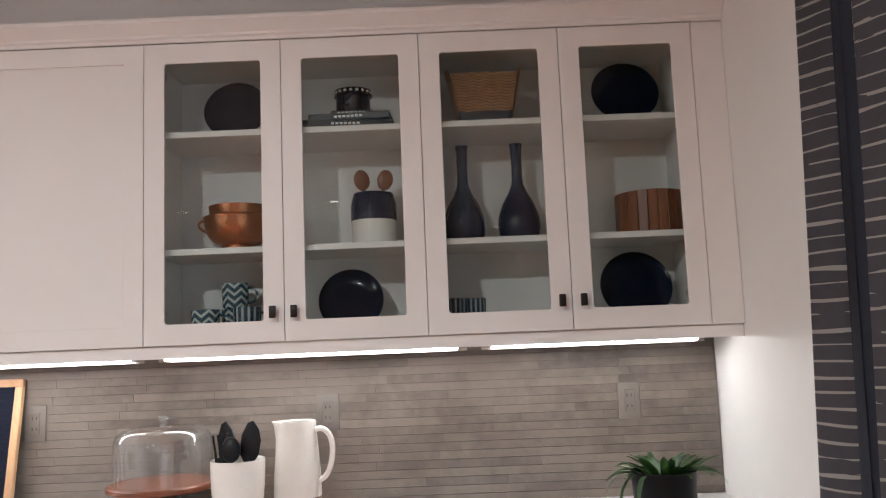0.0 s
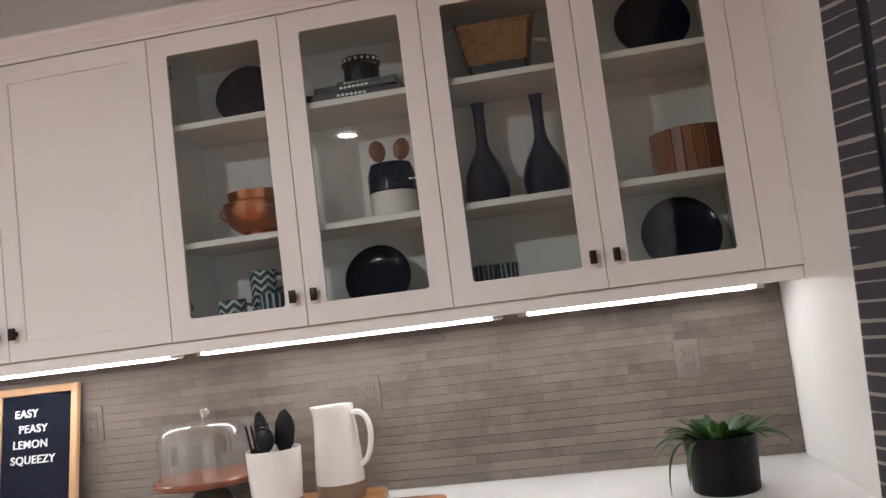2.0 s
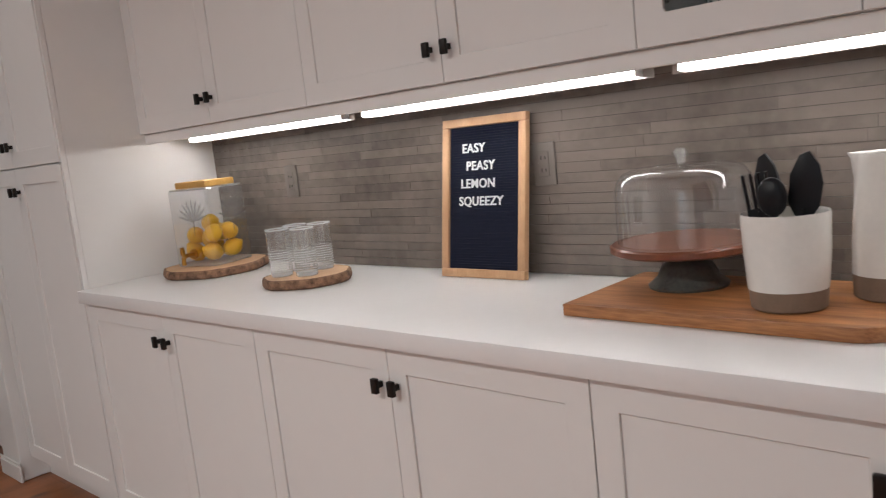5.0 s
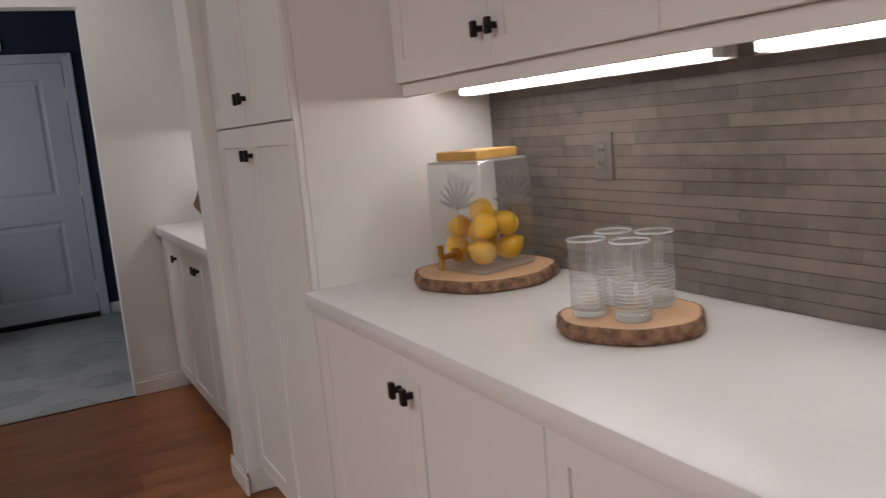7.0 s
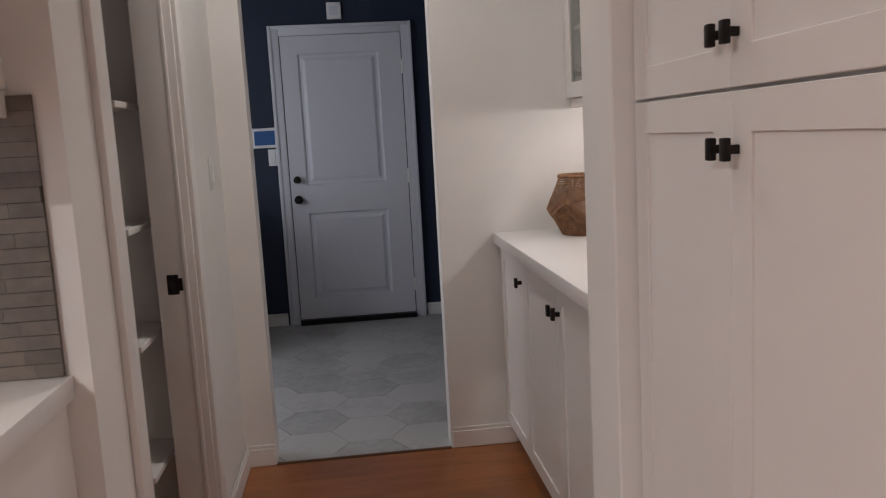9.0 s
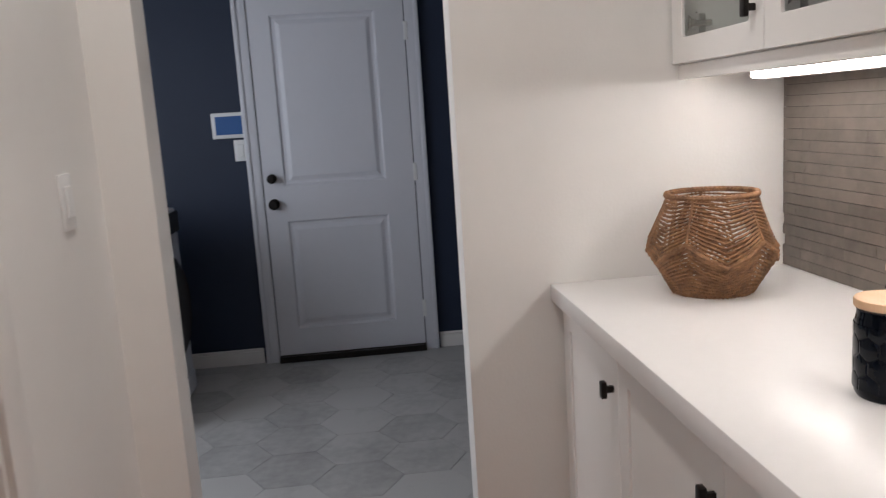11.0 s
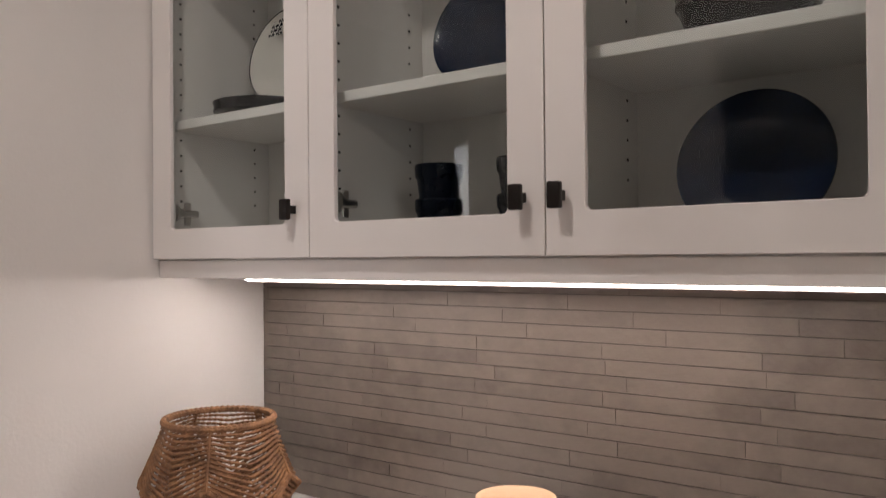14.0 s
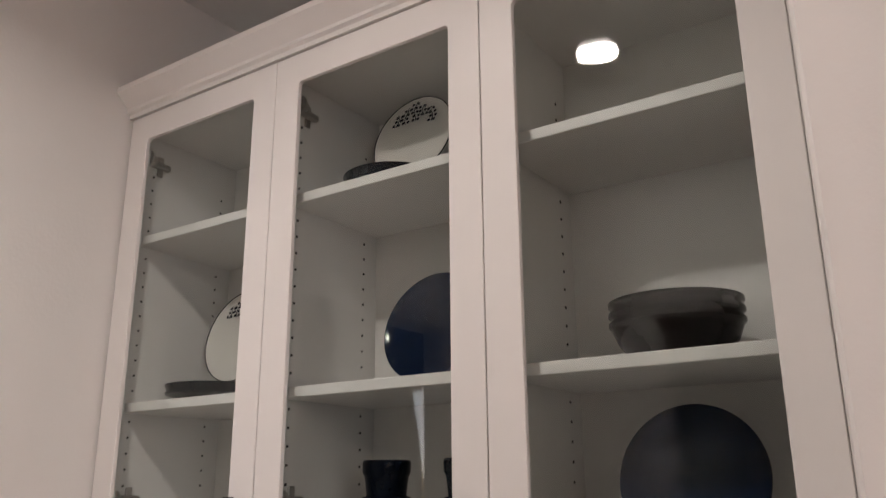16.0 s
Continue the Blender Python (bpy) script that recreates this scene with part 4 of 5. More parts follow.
part("base_band", frustum(0.078, 0.055, 0.086, 0.062, 0, 0.045), BOOKC, wb, "dark painted base")
bm = None
for k in range(13):
    q = k / 12
    hx, hy, z = 0.087 + 0.021 * q, 0.063 + 0.018 * q, 0.048 + 0.108 * q
    pts = []
    for j in range(64):
        a = 2 * math.pi * j / 64
        ca_, sa = math.cos(a), math.sin(a)
        m_ = max(abs(ca_), abs(sa)) ** 0.8
        pts.append((hx * ca_ / m_, hy * sa / m_, z + 0.002 * (-1) ** (j // 2)))
    bm = tube(pts, 0.0056, 5, True, bm)
part("weave", bm, WICKER, wb, "woven natural strands")
for s in (-1, 1):
    part("ear", tube([(s * 0.105, -0.045, 0.15), (s * 0.118, -0.02, 0.195), (s * 0.118, 0.02, 0.195), (s * 0.105, 0.045, 0.15)], 0.006, 8), WICKER, wb)

# bottle vases
for x in (-0.662, -0.490):
    revolve_thing("bottle_vase", (x, 3.42, Z1), [(0, 0), (0.05, 0), (0.06, 0.006), (0.067, 0.04), (0.064, 0.075), (0.05, 0.115), (0.03, 0.15), (0.018, 0.18), (0.0165, 0.22), (0.0175, 0.29), (0.0205, 0.298), (0.0205, 0.306), (0.015, 0.305), (0.013, 0.2), (0, 0.19)], NAVYCER2, "glossy dark blue long-necked bottle vase", "vase", "pair of bottle vases")

for x, y in ((-0.70, 3.40), (-0.638, 3.43)):
    t = thing("glass_tumbler", "low fluted blue glass tumbler on a shelf", "glass", "low tumblers", at=(x, y, Z0))
    part("body", lathe(cup_profile(0.031, 0.034, 0.092), 32), FLUTE, t)

# wooden stave box
wd = thing("wooden_box", "round reddish wooden bowl made of staves", "bowl", at=(-0.08, 3.42, Z1))
bm = None
for k in range(22):
    a = 2 * math.pi * k / 22
    b = box(-0.0142, 0.0142, -0.006, 0.006, 0, 0.128, 0.0012)
    b.transform(pose(0.099 * math.cos(a), 0.099 * math.sin(a), 0, 0, 0, math.degrees(a) + 90))
    s = part("stave", b, ACACIAV, wd)
part("base", lathe([(0, 0.002), (0.095, 0.002), (0.095, 0.014), (0, 0.014)], 40), ACACIAV, wd)

# niche: dishes
def sprig(parent, r, lean):
    bm = None
    random.seed(4)
    for k in range(5):
        x0 = -0.042 + 0.021 * k
        pts = [(x0 + 0.004 * math.sin(j * 1.3 + k), -0.0012, r * 0.93 - abs(x0) * 0.5 - j * 0.0095) for j in range(4 + (k % 3))]
        bm = tube(pts, 0.0009, 5, bm=bm)
        for p in pts[1:]:
            for s in (-1, 1):
                bm = join(bm, moved(lathe([(0, -0.0006), (0.0036, 0), (0, 0.0006)], 8), pose(p[0] + s * 0.006, p[1], p[2] + 0.004, 90, 0, 0)))
    bm.transform(pose(0, -0.0195, r * math.cos(radians(lean)) + 0.001, -lean, 0, 0))
    part("painted_sprigs", bm, NAVYCER, parent, "dark painted berry sprigs")


def rim(parent, r, lean):
    bm = lathe([(r * 0.985, 0.0185), (r * 1.004, 0.0195), (r * 1.006, 0.0165), (r * 0.985, 0.0185)], 56)
    bm.transform(pose(0, 0, r * math.cos(radians(lean)) + 0.001, 90 - lean, 0, 0))
    part("painted_rim", bm, NAVYCER, parent, "dark painted rim")


for x, z, r in ((-6.062, Z1 + 0.040, 0.104), (-5.600, Z2 + 0.035, 0.094)):
    p = plate("floral_plate", (x, 3.47, z), r, 12, CREAM, "cream plate with dark painted sprigs stood upright", "floral plates")
    sprig(p, r, 12)
    rim(p, r, 12)
    revolve_thing("plate_stack", (x - 0.02, 3.42, z - 0.0395 if z < 2 else z - 0.0345), [(q * r / 0.118, h) for q, h in ((0, 0), (0.075, 0), (0.118, 0.014), (0.12, 0.018), (0.114, 0.019), (0.119, 0.030), (0.121, 0.034), (0.112, 0.033), (0.075, 0.02), (0, 0.018))], BLACKCER, "short stack of dark plates on a shelf", "plates", "dark plate stacks", 48)
p = plate("display_plate", (-5.548, 3.46, Z1), 0.105, 14, NAVYCER2, "glossy dark blue plate stood upright on a shelf", "upright plates in the niche")
stand(p)
p = plate("display_plate", (-5.100, 3.45, Z0), 0.106, 14, NAVYCER2, "glossy dark blue plate stood upright on a shelf", "upright plates in the niche")
stand(p)
for x in (-5.628, -5.458):
    for k in range(2):
        revolve_thing("stacking_cup", (x, 3.42, Z0 + k * 0.06), [(0, 0), (0.030, 0), (0.033, 0.005), (0.037, 0.045), (0.0385, 0.056), (0.042, 0.062), (0.0425, 0.080), (0.0405, 0.083), (0.0385, 0.080), (0.036, 0.05), (0.030, 0.01), (0, 0.008)], BLACKCER, "glossy black cup in a stack of two", "cup", "stacked black cups")
for k in range(3):
    revolve_thing("serving_bowl", (-5.100, 3.425, Z1 + k * 0.015), [(0, 0), (0.062, 0), (0.066, 0.004), (0.084, 0.026), (0.0915, 0.045), (0.0925, 0.049), (0.097, 0.053), (0.097, 0.0575), (0.0945, 0.058), (0.090, 0.052), (0.080, 0.030), (0.060, 0.012), (0, 0.010)], BROWNCER, "brown glazed bowl in a nested stack", "bowl", "nested brown bowls", 56)

# ---- on the long counter ----
# letter board
lb = thing("letter_board", "navy felt letter board in a maple frame leaning on the wall", "letter board", at=(-2.256, 3.460, CT))
LBM = pose(0, 0, 0.002, -9.5, 0, 0)
W, H = 0.304, 0.452
fr = 0.024
for a in ((-W / 2, W / 2, 0, 0.02, 0, fr), (-W / 2, W / 2, 0, 0.02, H - fr, H), (-W / 2, -W / 2 + fr, 0, 0.02, fr, H - fr), (W / 2 - fr, W / 2, 0, 0.02, fr, H - fr)):
    part("frame_rail", moved(box(*a, 0.002, seg=2), LBM), MAPLE, lb)
prof = [(0.018, fr)]
z = fr
while z < H - fr - 0.0072:
    prof += [(0.0125, z), (0.0125, z + 0.0027), (0.0085, z + 0.0029), (0.0085, z + 0.007)]
    z += 0.0072
prof += [(0.0125, H - fr), (0.018, H - fr)]
bm = bmesh.new()
ra, rc = ([bm.verts.new((x, yy, zz)) for yy, zz in prof] for x in (-W / 2 + fr, W / 2 - fr))
for k in range(len(prof) - 1):
    bm.faces.new((ra[k], ra[k + 1], rc[k + 1], rc[k]))
part("felt", moved(bm, LBM), FELT, lb, "ribbed navy felt")


def letters(parent, text, x, z, size):
    cu = bpy.data.curves.new("words", "FONT")
    cu.body, cu.size, cu.extrude, cu.space_character, cu.offset = text, size, 0.0012, 1.08, 0.0006
    ob = bpy.data.objects.new("words", cu)
    scene.collection.objects.link(ob)
    bpy.context.view_layer.update()
    me = bpy.data.meshes.new_from_object(ob.evaluated_get(bpy.context.evaluated_depsgraph_get()))
    bpy.data.objects.remove(ob)
    me.transform(LBM @ pose(x, 0.0068, z, 90, 0, 0))
    me.materials.clear()
    me.materials.append(LETTER)
    o = new("letters", me)
    o.parent = parent
    o["label"] = "white plastic letters"


for text, x, z in (("EASY", -0.080, 0.354), ("PEASY", -0.064, 0.304), ("LEMON", -0.084, 0.254), ("SQUEEZY", -0.090, 0.204)):
    letters(lb, text, x, z, 0.036)

# cutting board
outline = [(-1.775, 3.165), (-1.20, 3.150)]
for k in range(1, 8):
    q = k / 8
    outline.append((-1.20 + 0.155 * q, 3.150 + 0.115 * (q * q * (3 - 2 * q))))
outline += [(-1.03, 3.268), (-0.90, 3.262), (-0.876, 3.272), (-0.870, 3.29), (-0.876, 3.308), (-0.90, 3.318), (-1.03, 3.322), (-1.062, 3.345), (-1.075, 3.40), (-1.082, 3.485), (-1.095, 3.497), (-1.765, 3.512), (-1.777, 3.50)]
cbd = tagged(part("cutting_board", prism(outline, CT + 0.0005, CT + 0.0275, 0.003), ACACIA), "large acacia cutting board with a handle on the counter", "cutting board")
ZB = CT + 0.028

# cake stand and dome
cs = thing("cake_stand", "wooden cake stand on a dark pewter foot", "cake stand", at=(-1.600, 3.392, ZB))
part("foot", lathe([(0, 0), (0.084, 0), (0.086, 0.006), (0.078, 0.012), (0.072, 0.018), (0.066, 0.022), (0.056, 0.045), (0.042, 0.06), (0.034, 0.066), (0.034, 0.075), (0.05, 0.079), (0, 0.08)], 44), PEWTER, cs, "dark weathered metal foot")
part("plate", lathe([(0, 0.0805), (0.155, 0.0805), (0.162, 0.085), (0.162, 0.096), (0.157, 0.1), (0, 0.1)], 56), CAKEWOOD, cs, "reddish wooden plate")
dm = thing("cake_dome", "clear glass cake dome with a knob", "glass dome", at=(-1.600, 3.392, ZB + 0.1005))
part("dome", lathe([(0.141, 0), (0.144, 0.003), (0.144, 0.11), (0.139, 0.135), (0.125, 0.152), (0.10, 0.16), (0, 0.164)], 56), CLEAR, dm)
part("knob", lathe([(0, 0.163), (0.010, 0.164), (0.007, 0.172), (0.014, 0.18), (0.016, 0.188), (0.010, 0.197), (0, 0.199)], 24), CLEAR, dm)

# utensil crock
uc = thing("utensil_crock", "cream ceramic crock with a raw clay base", "crock", at=(-1.34, 3.262, ZB))
part("clay_band", lathe([(0, 0), (0.062, 0), (0.066, 0.004), (0.0685, 0.038)], 44), CLAY, uc, "unglazed clay base")
part("glazed_wall", lathe([(0.0695, 0.038), (0.0745, 0.105), (0.077, 0.172), (0.0755, 0.176), (0.073, 0.172), (0.070, 0.105), (0.064, 0.04), (0, 0.03)], 44), CREAM, uc)


def utensil(name, label, x, y, kind, tilt, turn):
    t = thing(name, label, "utensil", "black kitchen utensils", at=(-1.34 + x, 3.262 + y, ZB + 0.06))
    bm = tube([(0, 0, 0), (0, 0, 0.12)], 0.005, 8)
    if kind == "spatula":
        pts = [(-0.012, 0.10), (0.012, 0.10), (0.026, 0.125), (0.03, 0.165), (0.022, 0.198), (0.004, 0.222), (-0.012, 0.215), (-0.026, 0.18), (-0.028, 0.13)]
        b = prism(pts, -0.003, 0.003, 0.001)
        b.transform(pose(0, 0, 0, 90, 0, 0))
        join(bm, b)
    elif kind == "fork":
        for k in range(4):
            tube([(-0.018 + 0.012 * k, 0, 0.12), (-0.02 + 0.0135 * k, -0.004, 0.19)], 0.0032, 6, bm=bm)
        box(-0.022, 0.022, -0.003, 0.003, 0.108, 0.125, 0.002, bm=bm)
    else:
        b = bmesh.new()
        bmesh.ops.create_uvsphere(b, u_segments=18, v_segments=10, radius=1.0)
        b.transform(Matrix.Translation((0, 0, 0.145)) @ Matrix.Diagonal((0.027, 0.012, 0.036, 1)))
        join(bm, b)
    bm.transform(pose(0, 0, 0, 0, tilt, turn))
    part("blade", bm, BLACKPL, t)


utensil("spatula", "black nylon spatula standing in a crock", 0.018, 0.015, "spatula", 5, 10)
utensil("turner", "black nylon turner standing in a crock", -0.025, 0.02, "spatula", -5, -20)
utensil("serving_fork", "black nylon fork standing in a crock", -0.027, -0.01, "fork", -6, 15)
utensil("serving_spoon", "black nylon spoon standing in a crock", -0.008, -0.02, "spoon", -2, 5)

# pitcher
pt = thing("pitcher", "tall cream ceramic pitcher with a raw clay base", "pitcher", at=(-1.195, 3.392, ZB))
part("clay_band", lathe([(0, 0), (0.066, 0), (0.07, 0.004), (0.0705, 0.045)], 44), CLAY, pt, "unglazed clay base")
bm = lathe([(0.0715, 0.045), (0.070, 0.10), (0.064, 0.18), (0.058, 0.245), (0.058, 0.262), (0.0565, 0.265), (0.054, 0.262), (0.06, 0.18), (0.064, 0.05), (0, 0.04)], 44)
for v in bm.verts:
    if v.co.z > 0.225 and v.co.x < 0:
        q = (v.co.z - 0.225) / 0.04
        w = max(0.0, 1 - abs(v.co.y) / 0.03)
        v.co.x -= 0.022 * q * w
part("glazed_wall", bm, CREAM, pt)
part("handle", tube([(0.052, 0, 0.238), (0.08, 0, 0.243), (0.104, 0, 0.222), (0.112, 0, 0.18), (0.104, 0, 0.13), (0.088, 0, 0.1), (0.066, 0, 0.088)], 0.0085, 12), CREAM, pt)
pt.matrix_world = pose(-1.195, 3.392, ZB, 0, 0, -8)

# potted plant
pp = thing("potted_plant", "leafy green plant in a matte black pot", "plant", at=(-0.148, 3.20, CT))
part("pot", lathe([(0, 0), (0.076, 0), (0.081, 0.005), (0.089, 0.13), (0.09, 0.138), (0.086, 0.138), (0.083, 0.112), (0, 0.108)], 44), POTM, pp)
part("soil", lathe([(0, 0.113), (0.081, 0.109), (0.079, 0.105), (0, 0.105)], 30), SOIL, pp)


def leaf(length, width, droop, rise):
    b = bmesh.new()
    n, rows = 8, []
    for i in range(n + 1):
        q = i / n
        w = width * math.sin(math.pi * min(1, q * 0.97 + 0.03)) ** 0.75 * (1 - 0.25 * q)
        x = length * q * (1 - 0.25 * droop * q * q)
        z = rise * q - droop * length * 0.75 * q * q
        rows.append([b.verts.new((x, s * w / 2, z + 0.12 * w * abs(s))) for s in (-1, 0, 1)])
    for a, c in zip(rows, rows[1:]):
        for k in range(2):
            b.faces.new((a[k], a[k + 1], c[k + 1], c[k]))
    r = bmesh.ops.solidify(b, geom=b.faces[:], thickness=0.0006)
    return b


random.seed(11)


def grow_leaf(a, length, width, droop, rise, out, z, twist):
    b = leaf(length, width, droop, rise)
    for v in b.verts:
        v.co.y += twist * v.co.x ** 2
        v.co.z += 0.25 * v.co.y * math.sin(twist)
    b.transform(pose(out * math.cos(radians(a)), out * math.sin(radians(a)), z, 0, 0, a))
    part("leaf", b, LEAF, pp, smooth=60)


# a low dome of arching leaves, a few trailing over the rim
for k in range(46):
    a = k * 137.5 + random.uniform(-25, 25)
    inner = k / 46
    front = max(0.0, -math.sin(radians(a)))
    grow_leaf(a, random.uniform(0.085, 0.15) * (1.1 - 0.25 * inner), random.uniform(0.017, 0.030), random.uniform(0.45, 1.0) * (1 - 0.45 * front), random.uniform(0.055, 0.10) + 0.025 * inner,
              0.012 + 0.045 * random.random(), 0.118, random.uniform(-4.5, 4.5))
for a, length, droop in ((178, 0.20, 1.35), (200, 0.19, 1.55), (222, 0.17, 1.5), (-12, 0.19, 1.1), (20, 0.18, 0.9)):
    grow_leaf(a, length, 0.021, droop, 0.10, 0.04, 0.12, 1.5)

# log slabs
def slab(at, r, h, label, seed):
    t = thing("log_slab", label, "wood slab", "bark-edged slabs", at=at)
    random.seed(seed)
    n = 72
    rad = [r * (1 + 0.03 * math.sin(3 * 2 * math.pi * i / n + seed) + 0.018 * math.sin(7 * 2 * math.pi * i / n) + random.uniform(-0.006, 0.006)) for i in range(n)]
    pts = [(q * math.cos(2 * math.pi * i / n), q * math.sin(2 * math.pi * i / n)) for i, q in enumerate(rad)]
    part("wood", prism([(x * 0.95, y * 0.95) for x, y in pts], 0.0, h, 0.001), SLABTOP, t)
    b = bmesh.new()
    prof = ((0.945, 0.0005), (0.99, 0.001), (1.012, h * 0.3), (1.005, h * 0.75), (0.985, h - 0.001), (0.945, h + 0.0004))
    rings = [[b.verts.new((x * s * (1 + random.uniform(-0.008, 0.008)), y * s * (1 + random.uniform(-0.008, 0.008)), z)) for x, y in pts] for s, z in prof]
    for a, c in zip(rings, rings[1:]):
        for i in range(n):
            b.faces.new((a[i], a[(i + 1) % n], c[(i + 1) % n], c[i]))
    part("bark", b, BARK, t, "rough dark bark edge", smooth=70)


SLH = 0.03
slab((-3.468, 3.358, CT + 0.0005), 0.190, SLH, "bark-edged log slab under the drink dispenser", 3)
slab((-2.822, 3.292, CT + 0.0005), 0.138, SLH, "bark-edged log slab under the tumblers", 8)
ZS = CT + SLH + 0.002

# drink dispenser with lemons
JA = 14
jd = thing("drink_dispenser", "square glass drink dispenser with a bamboo lid and lemons", "drink dispenser", at=(-3.47, 3.36, ZS), turn=JA)
S, JH = 0.098, 0.285


def square_jar(s, h):
    b = box(-s, s, -s, s, 0, h)
    bmesh.ops.bevel(b, geom=[q for q in b.edges], offset=0.014, segments=3, affect="EDGES", profile=0.5)
    return b


jar = part("jar", square_jar(S, JH), JARGLASS, jd, "clear square glass jar")
part("lid", box(-0.075, 0.075, -0.075, 0.075, JH + 0.001, JH + 0.024, 0.004, seg=2), BAMBOO, jd, "square bamboo lid")
# thick foot and rim of the jar, whitened to stand for bright glass edges
part("jar_foot", box(-S + 0.004, S - 0.004, -S + 0.004, S - 0.004, 0.002, 0.013, 0.005, seg=2), GLINTGLASS, jar, "thick pressed glass foot")
bm = tube([(sx * (S - 0.010), sy * (S - 0.010), JH - 0.004) for sx, sy in ((-1, -1), (1, -1), (1, 1), (-1, 1))], 0.0035, 6, True)
part("jar_rim", bm, GLINTGLASS, jar, "rounded glass rim")


def frond(length, width):
    """A slim raised blade lying on the glass."""
    b = prism([(0, 0), (width * 0.7, length * 0.3), (width, length * 0.55), (width * 0.5, length * 0.85), (0, length), (-width * 0.5, length * 0.85), (-width, length * 0.55), (-width * 0.7, length * 0.3)], 0, 0.0016, 0.0006)
    return moved(b, pose(0, 0, 0, 90, 0, 0))


# pressed palm leaves on the faces
for turn in (0, 90):
    for px, pz, sc in ((0.020, 0.165, 1.0),):
        bm = None
        for k in range(9):
            bm = join(bm, moved(frond(0.085 * sc * (1 - 0.0045 * abs(k - 4) ** 2), 0.0055 * sc), pose(px, -S - 0.0004, pz, 0, -72 + 18 * k, 0)))
        tube([(px, -S - 0.0006, pz), (px - 0.004, -S - 0.0006, pz - 0.05 * sc)], 0.0016, 6, bm=bm)
        bm.transform(pose(0, 0, 0, 0, 0, turn))
        part("pressed_leaf", bm, LEAFGLASS, jar, "pressed leaf pattern in the glass")
sp = part("spigot", tube([(0, -S, 0.05), (0, -S - 0.045, 0.05), (0, -S - 0.055, 0.045), (0, -S - 0.055, 0.018)], 0.008, 10), GOLD, jd, "brass spigot")
part("lever", box(-0.006, 0.006, -S - 0.062, -S - 0.048, 0.052, 0.082, 0.002), GOLD, sp)
part("flange", moved(lathe([(0, 0), (0.018, 0), (0.018, 0.006), (0, 0.008)], 20), pose(0, -S, 0.05, 90, 0, 0)), GOLD, sp)
random.seed(5)
jm = pose(-3.47, 3.36, ZS, 0, 0, JA)
for x, y, z in ((-0.048, -0.045, 0.050), (0.045, -0.05, 0.050), (0.05, 0.045, 0.050), (-0.045, 0.048, 0.050), (0.0, -0.008, 0.098), (0.056, 0.03, 0.115), (-0.052, -0.03, 0.108), (0.054, -0.045, 0.116), (-0.01, 0.055, 0.11), (0.02, -0.02, 0.152)):
    lm = thing("lemon", "ripe yellow lemon inside the glass dispenser", "lemon", "lemons")
    lm.matrix_world = jm @ pose(x, y, z, random.uniform(-70, 70), random.uniform(-70, 70), random.uniform(0, 360))
    part("fruit", lathe([(0, -0.043), (0.006, -0.041), (0.012, -0.036), (0.024, -0.026), (0.0315, -0.008), (0.0315, 0.008), (0.024, 0.026), (0.012, 0.037), (0.007, 0.044), (0, 0.046)], 26), LEMON, lm, smooth=80)

# tumblers
dv, rv = Vector((-0.82, 0.574, 0)), Vector((0.574, 0.82, 0))
for lat, dep in ((-0.078, -0.012), (-0.004, -0.068), (0.052, 0.03), (-0.022, 0.068)):
    p = Vector((-2.822, 3.292, 0)) + rv * lat + dv * dep
    t = thing("glass_tumbler", "clear ribbed glass tumbler on a log slab", "glass", "clear tumblers", at=(p.x, p.y, ZS))
    part("body", lathe([(0.0345, 0.082), (0.035, 0.13), (0.036, 0.144)], 40), CLEAR, t, "clear upper wall")
    # whitened rim in place of its highlight
    part("rim", lathe([(0.036, 0.144), (0.0368, 0.146), (0.036, 0.148), (0.0348, 0.146), (0.036, 0.144)], 40), GLINTGLASS, t)
    prof = [(0, 0.001), (0.031, 0.001), (0.033, 0.004)]
    for k in range(11):
        prof += [(0.0334 + 0.0001 * k, 0.012 + k * 0.006), (0.0349, 0.015 + k * 0.006)]
    part("ribs", lathe(prof + [(0.0345, 0.082)], 36), FROST, t, "pressed ribs round the lower half")
    # thin whitish rings paint the glints along the ribs
    for k in range(9):
        part("rib_glint", tube([(0.0352 * math.cos(2 * math.pi * j / 36), 0.0352 * math.sin(2 * math.pi * j / 36), 0.018 + k * 0.0072) for j in range(36)], 0.0005, 4, True), GLINTGLASS, t)
    # whitened base in place of its bright reflections
    part("base", lathe([(0.0, 0.003), (0.030, 0.003), (0.0325, 0.008), (0.0318, 0.013), (0.0, 0.011)], 32), GLINTGLASS, t, "thick glass base")

# ---- on the niche counter ----
# rope basket
rb = thing("rope_basket", "faceted brown seagrass rope basket on the counter", "basket", at=(-6.045, 3.272, CT), turn=25)
N5 = 5


def mid(a):
    t = (a / (2 * math.pi) * N5) % 1.0
    return abs(2 * t - 1)          # 1 at the facet corners, 0 between


def poly(a, n, shift=0.0):
    s = 2 * math.pi / n
    d = (a + shift) % s - s / 2
    return math.cos(s / 2) / math.cos(d)


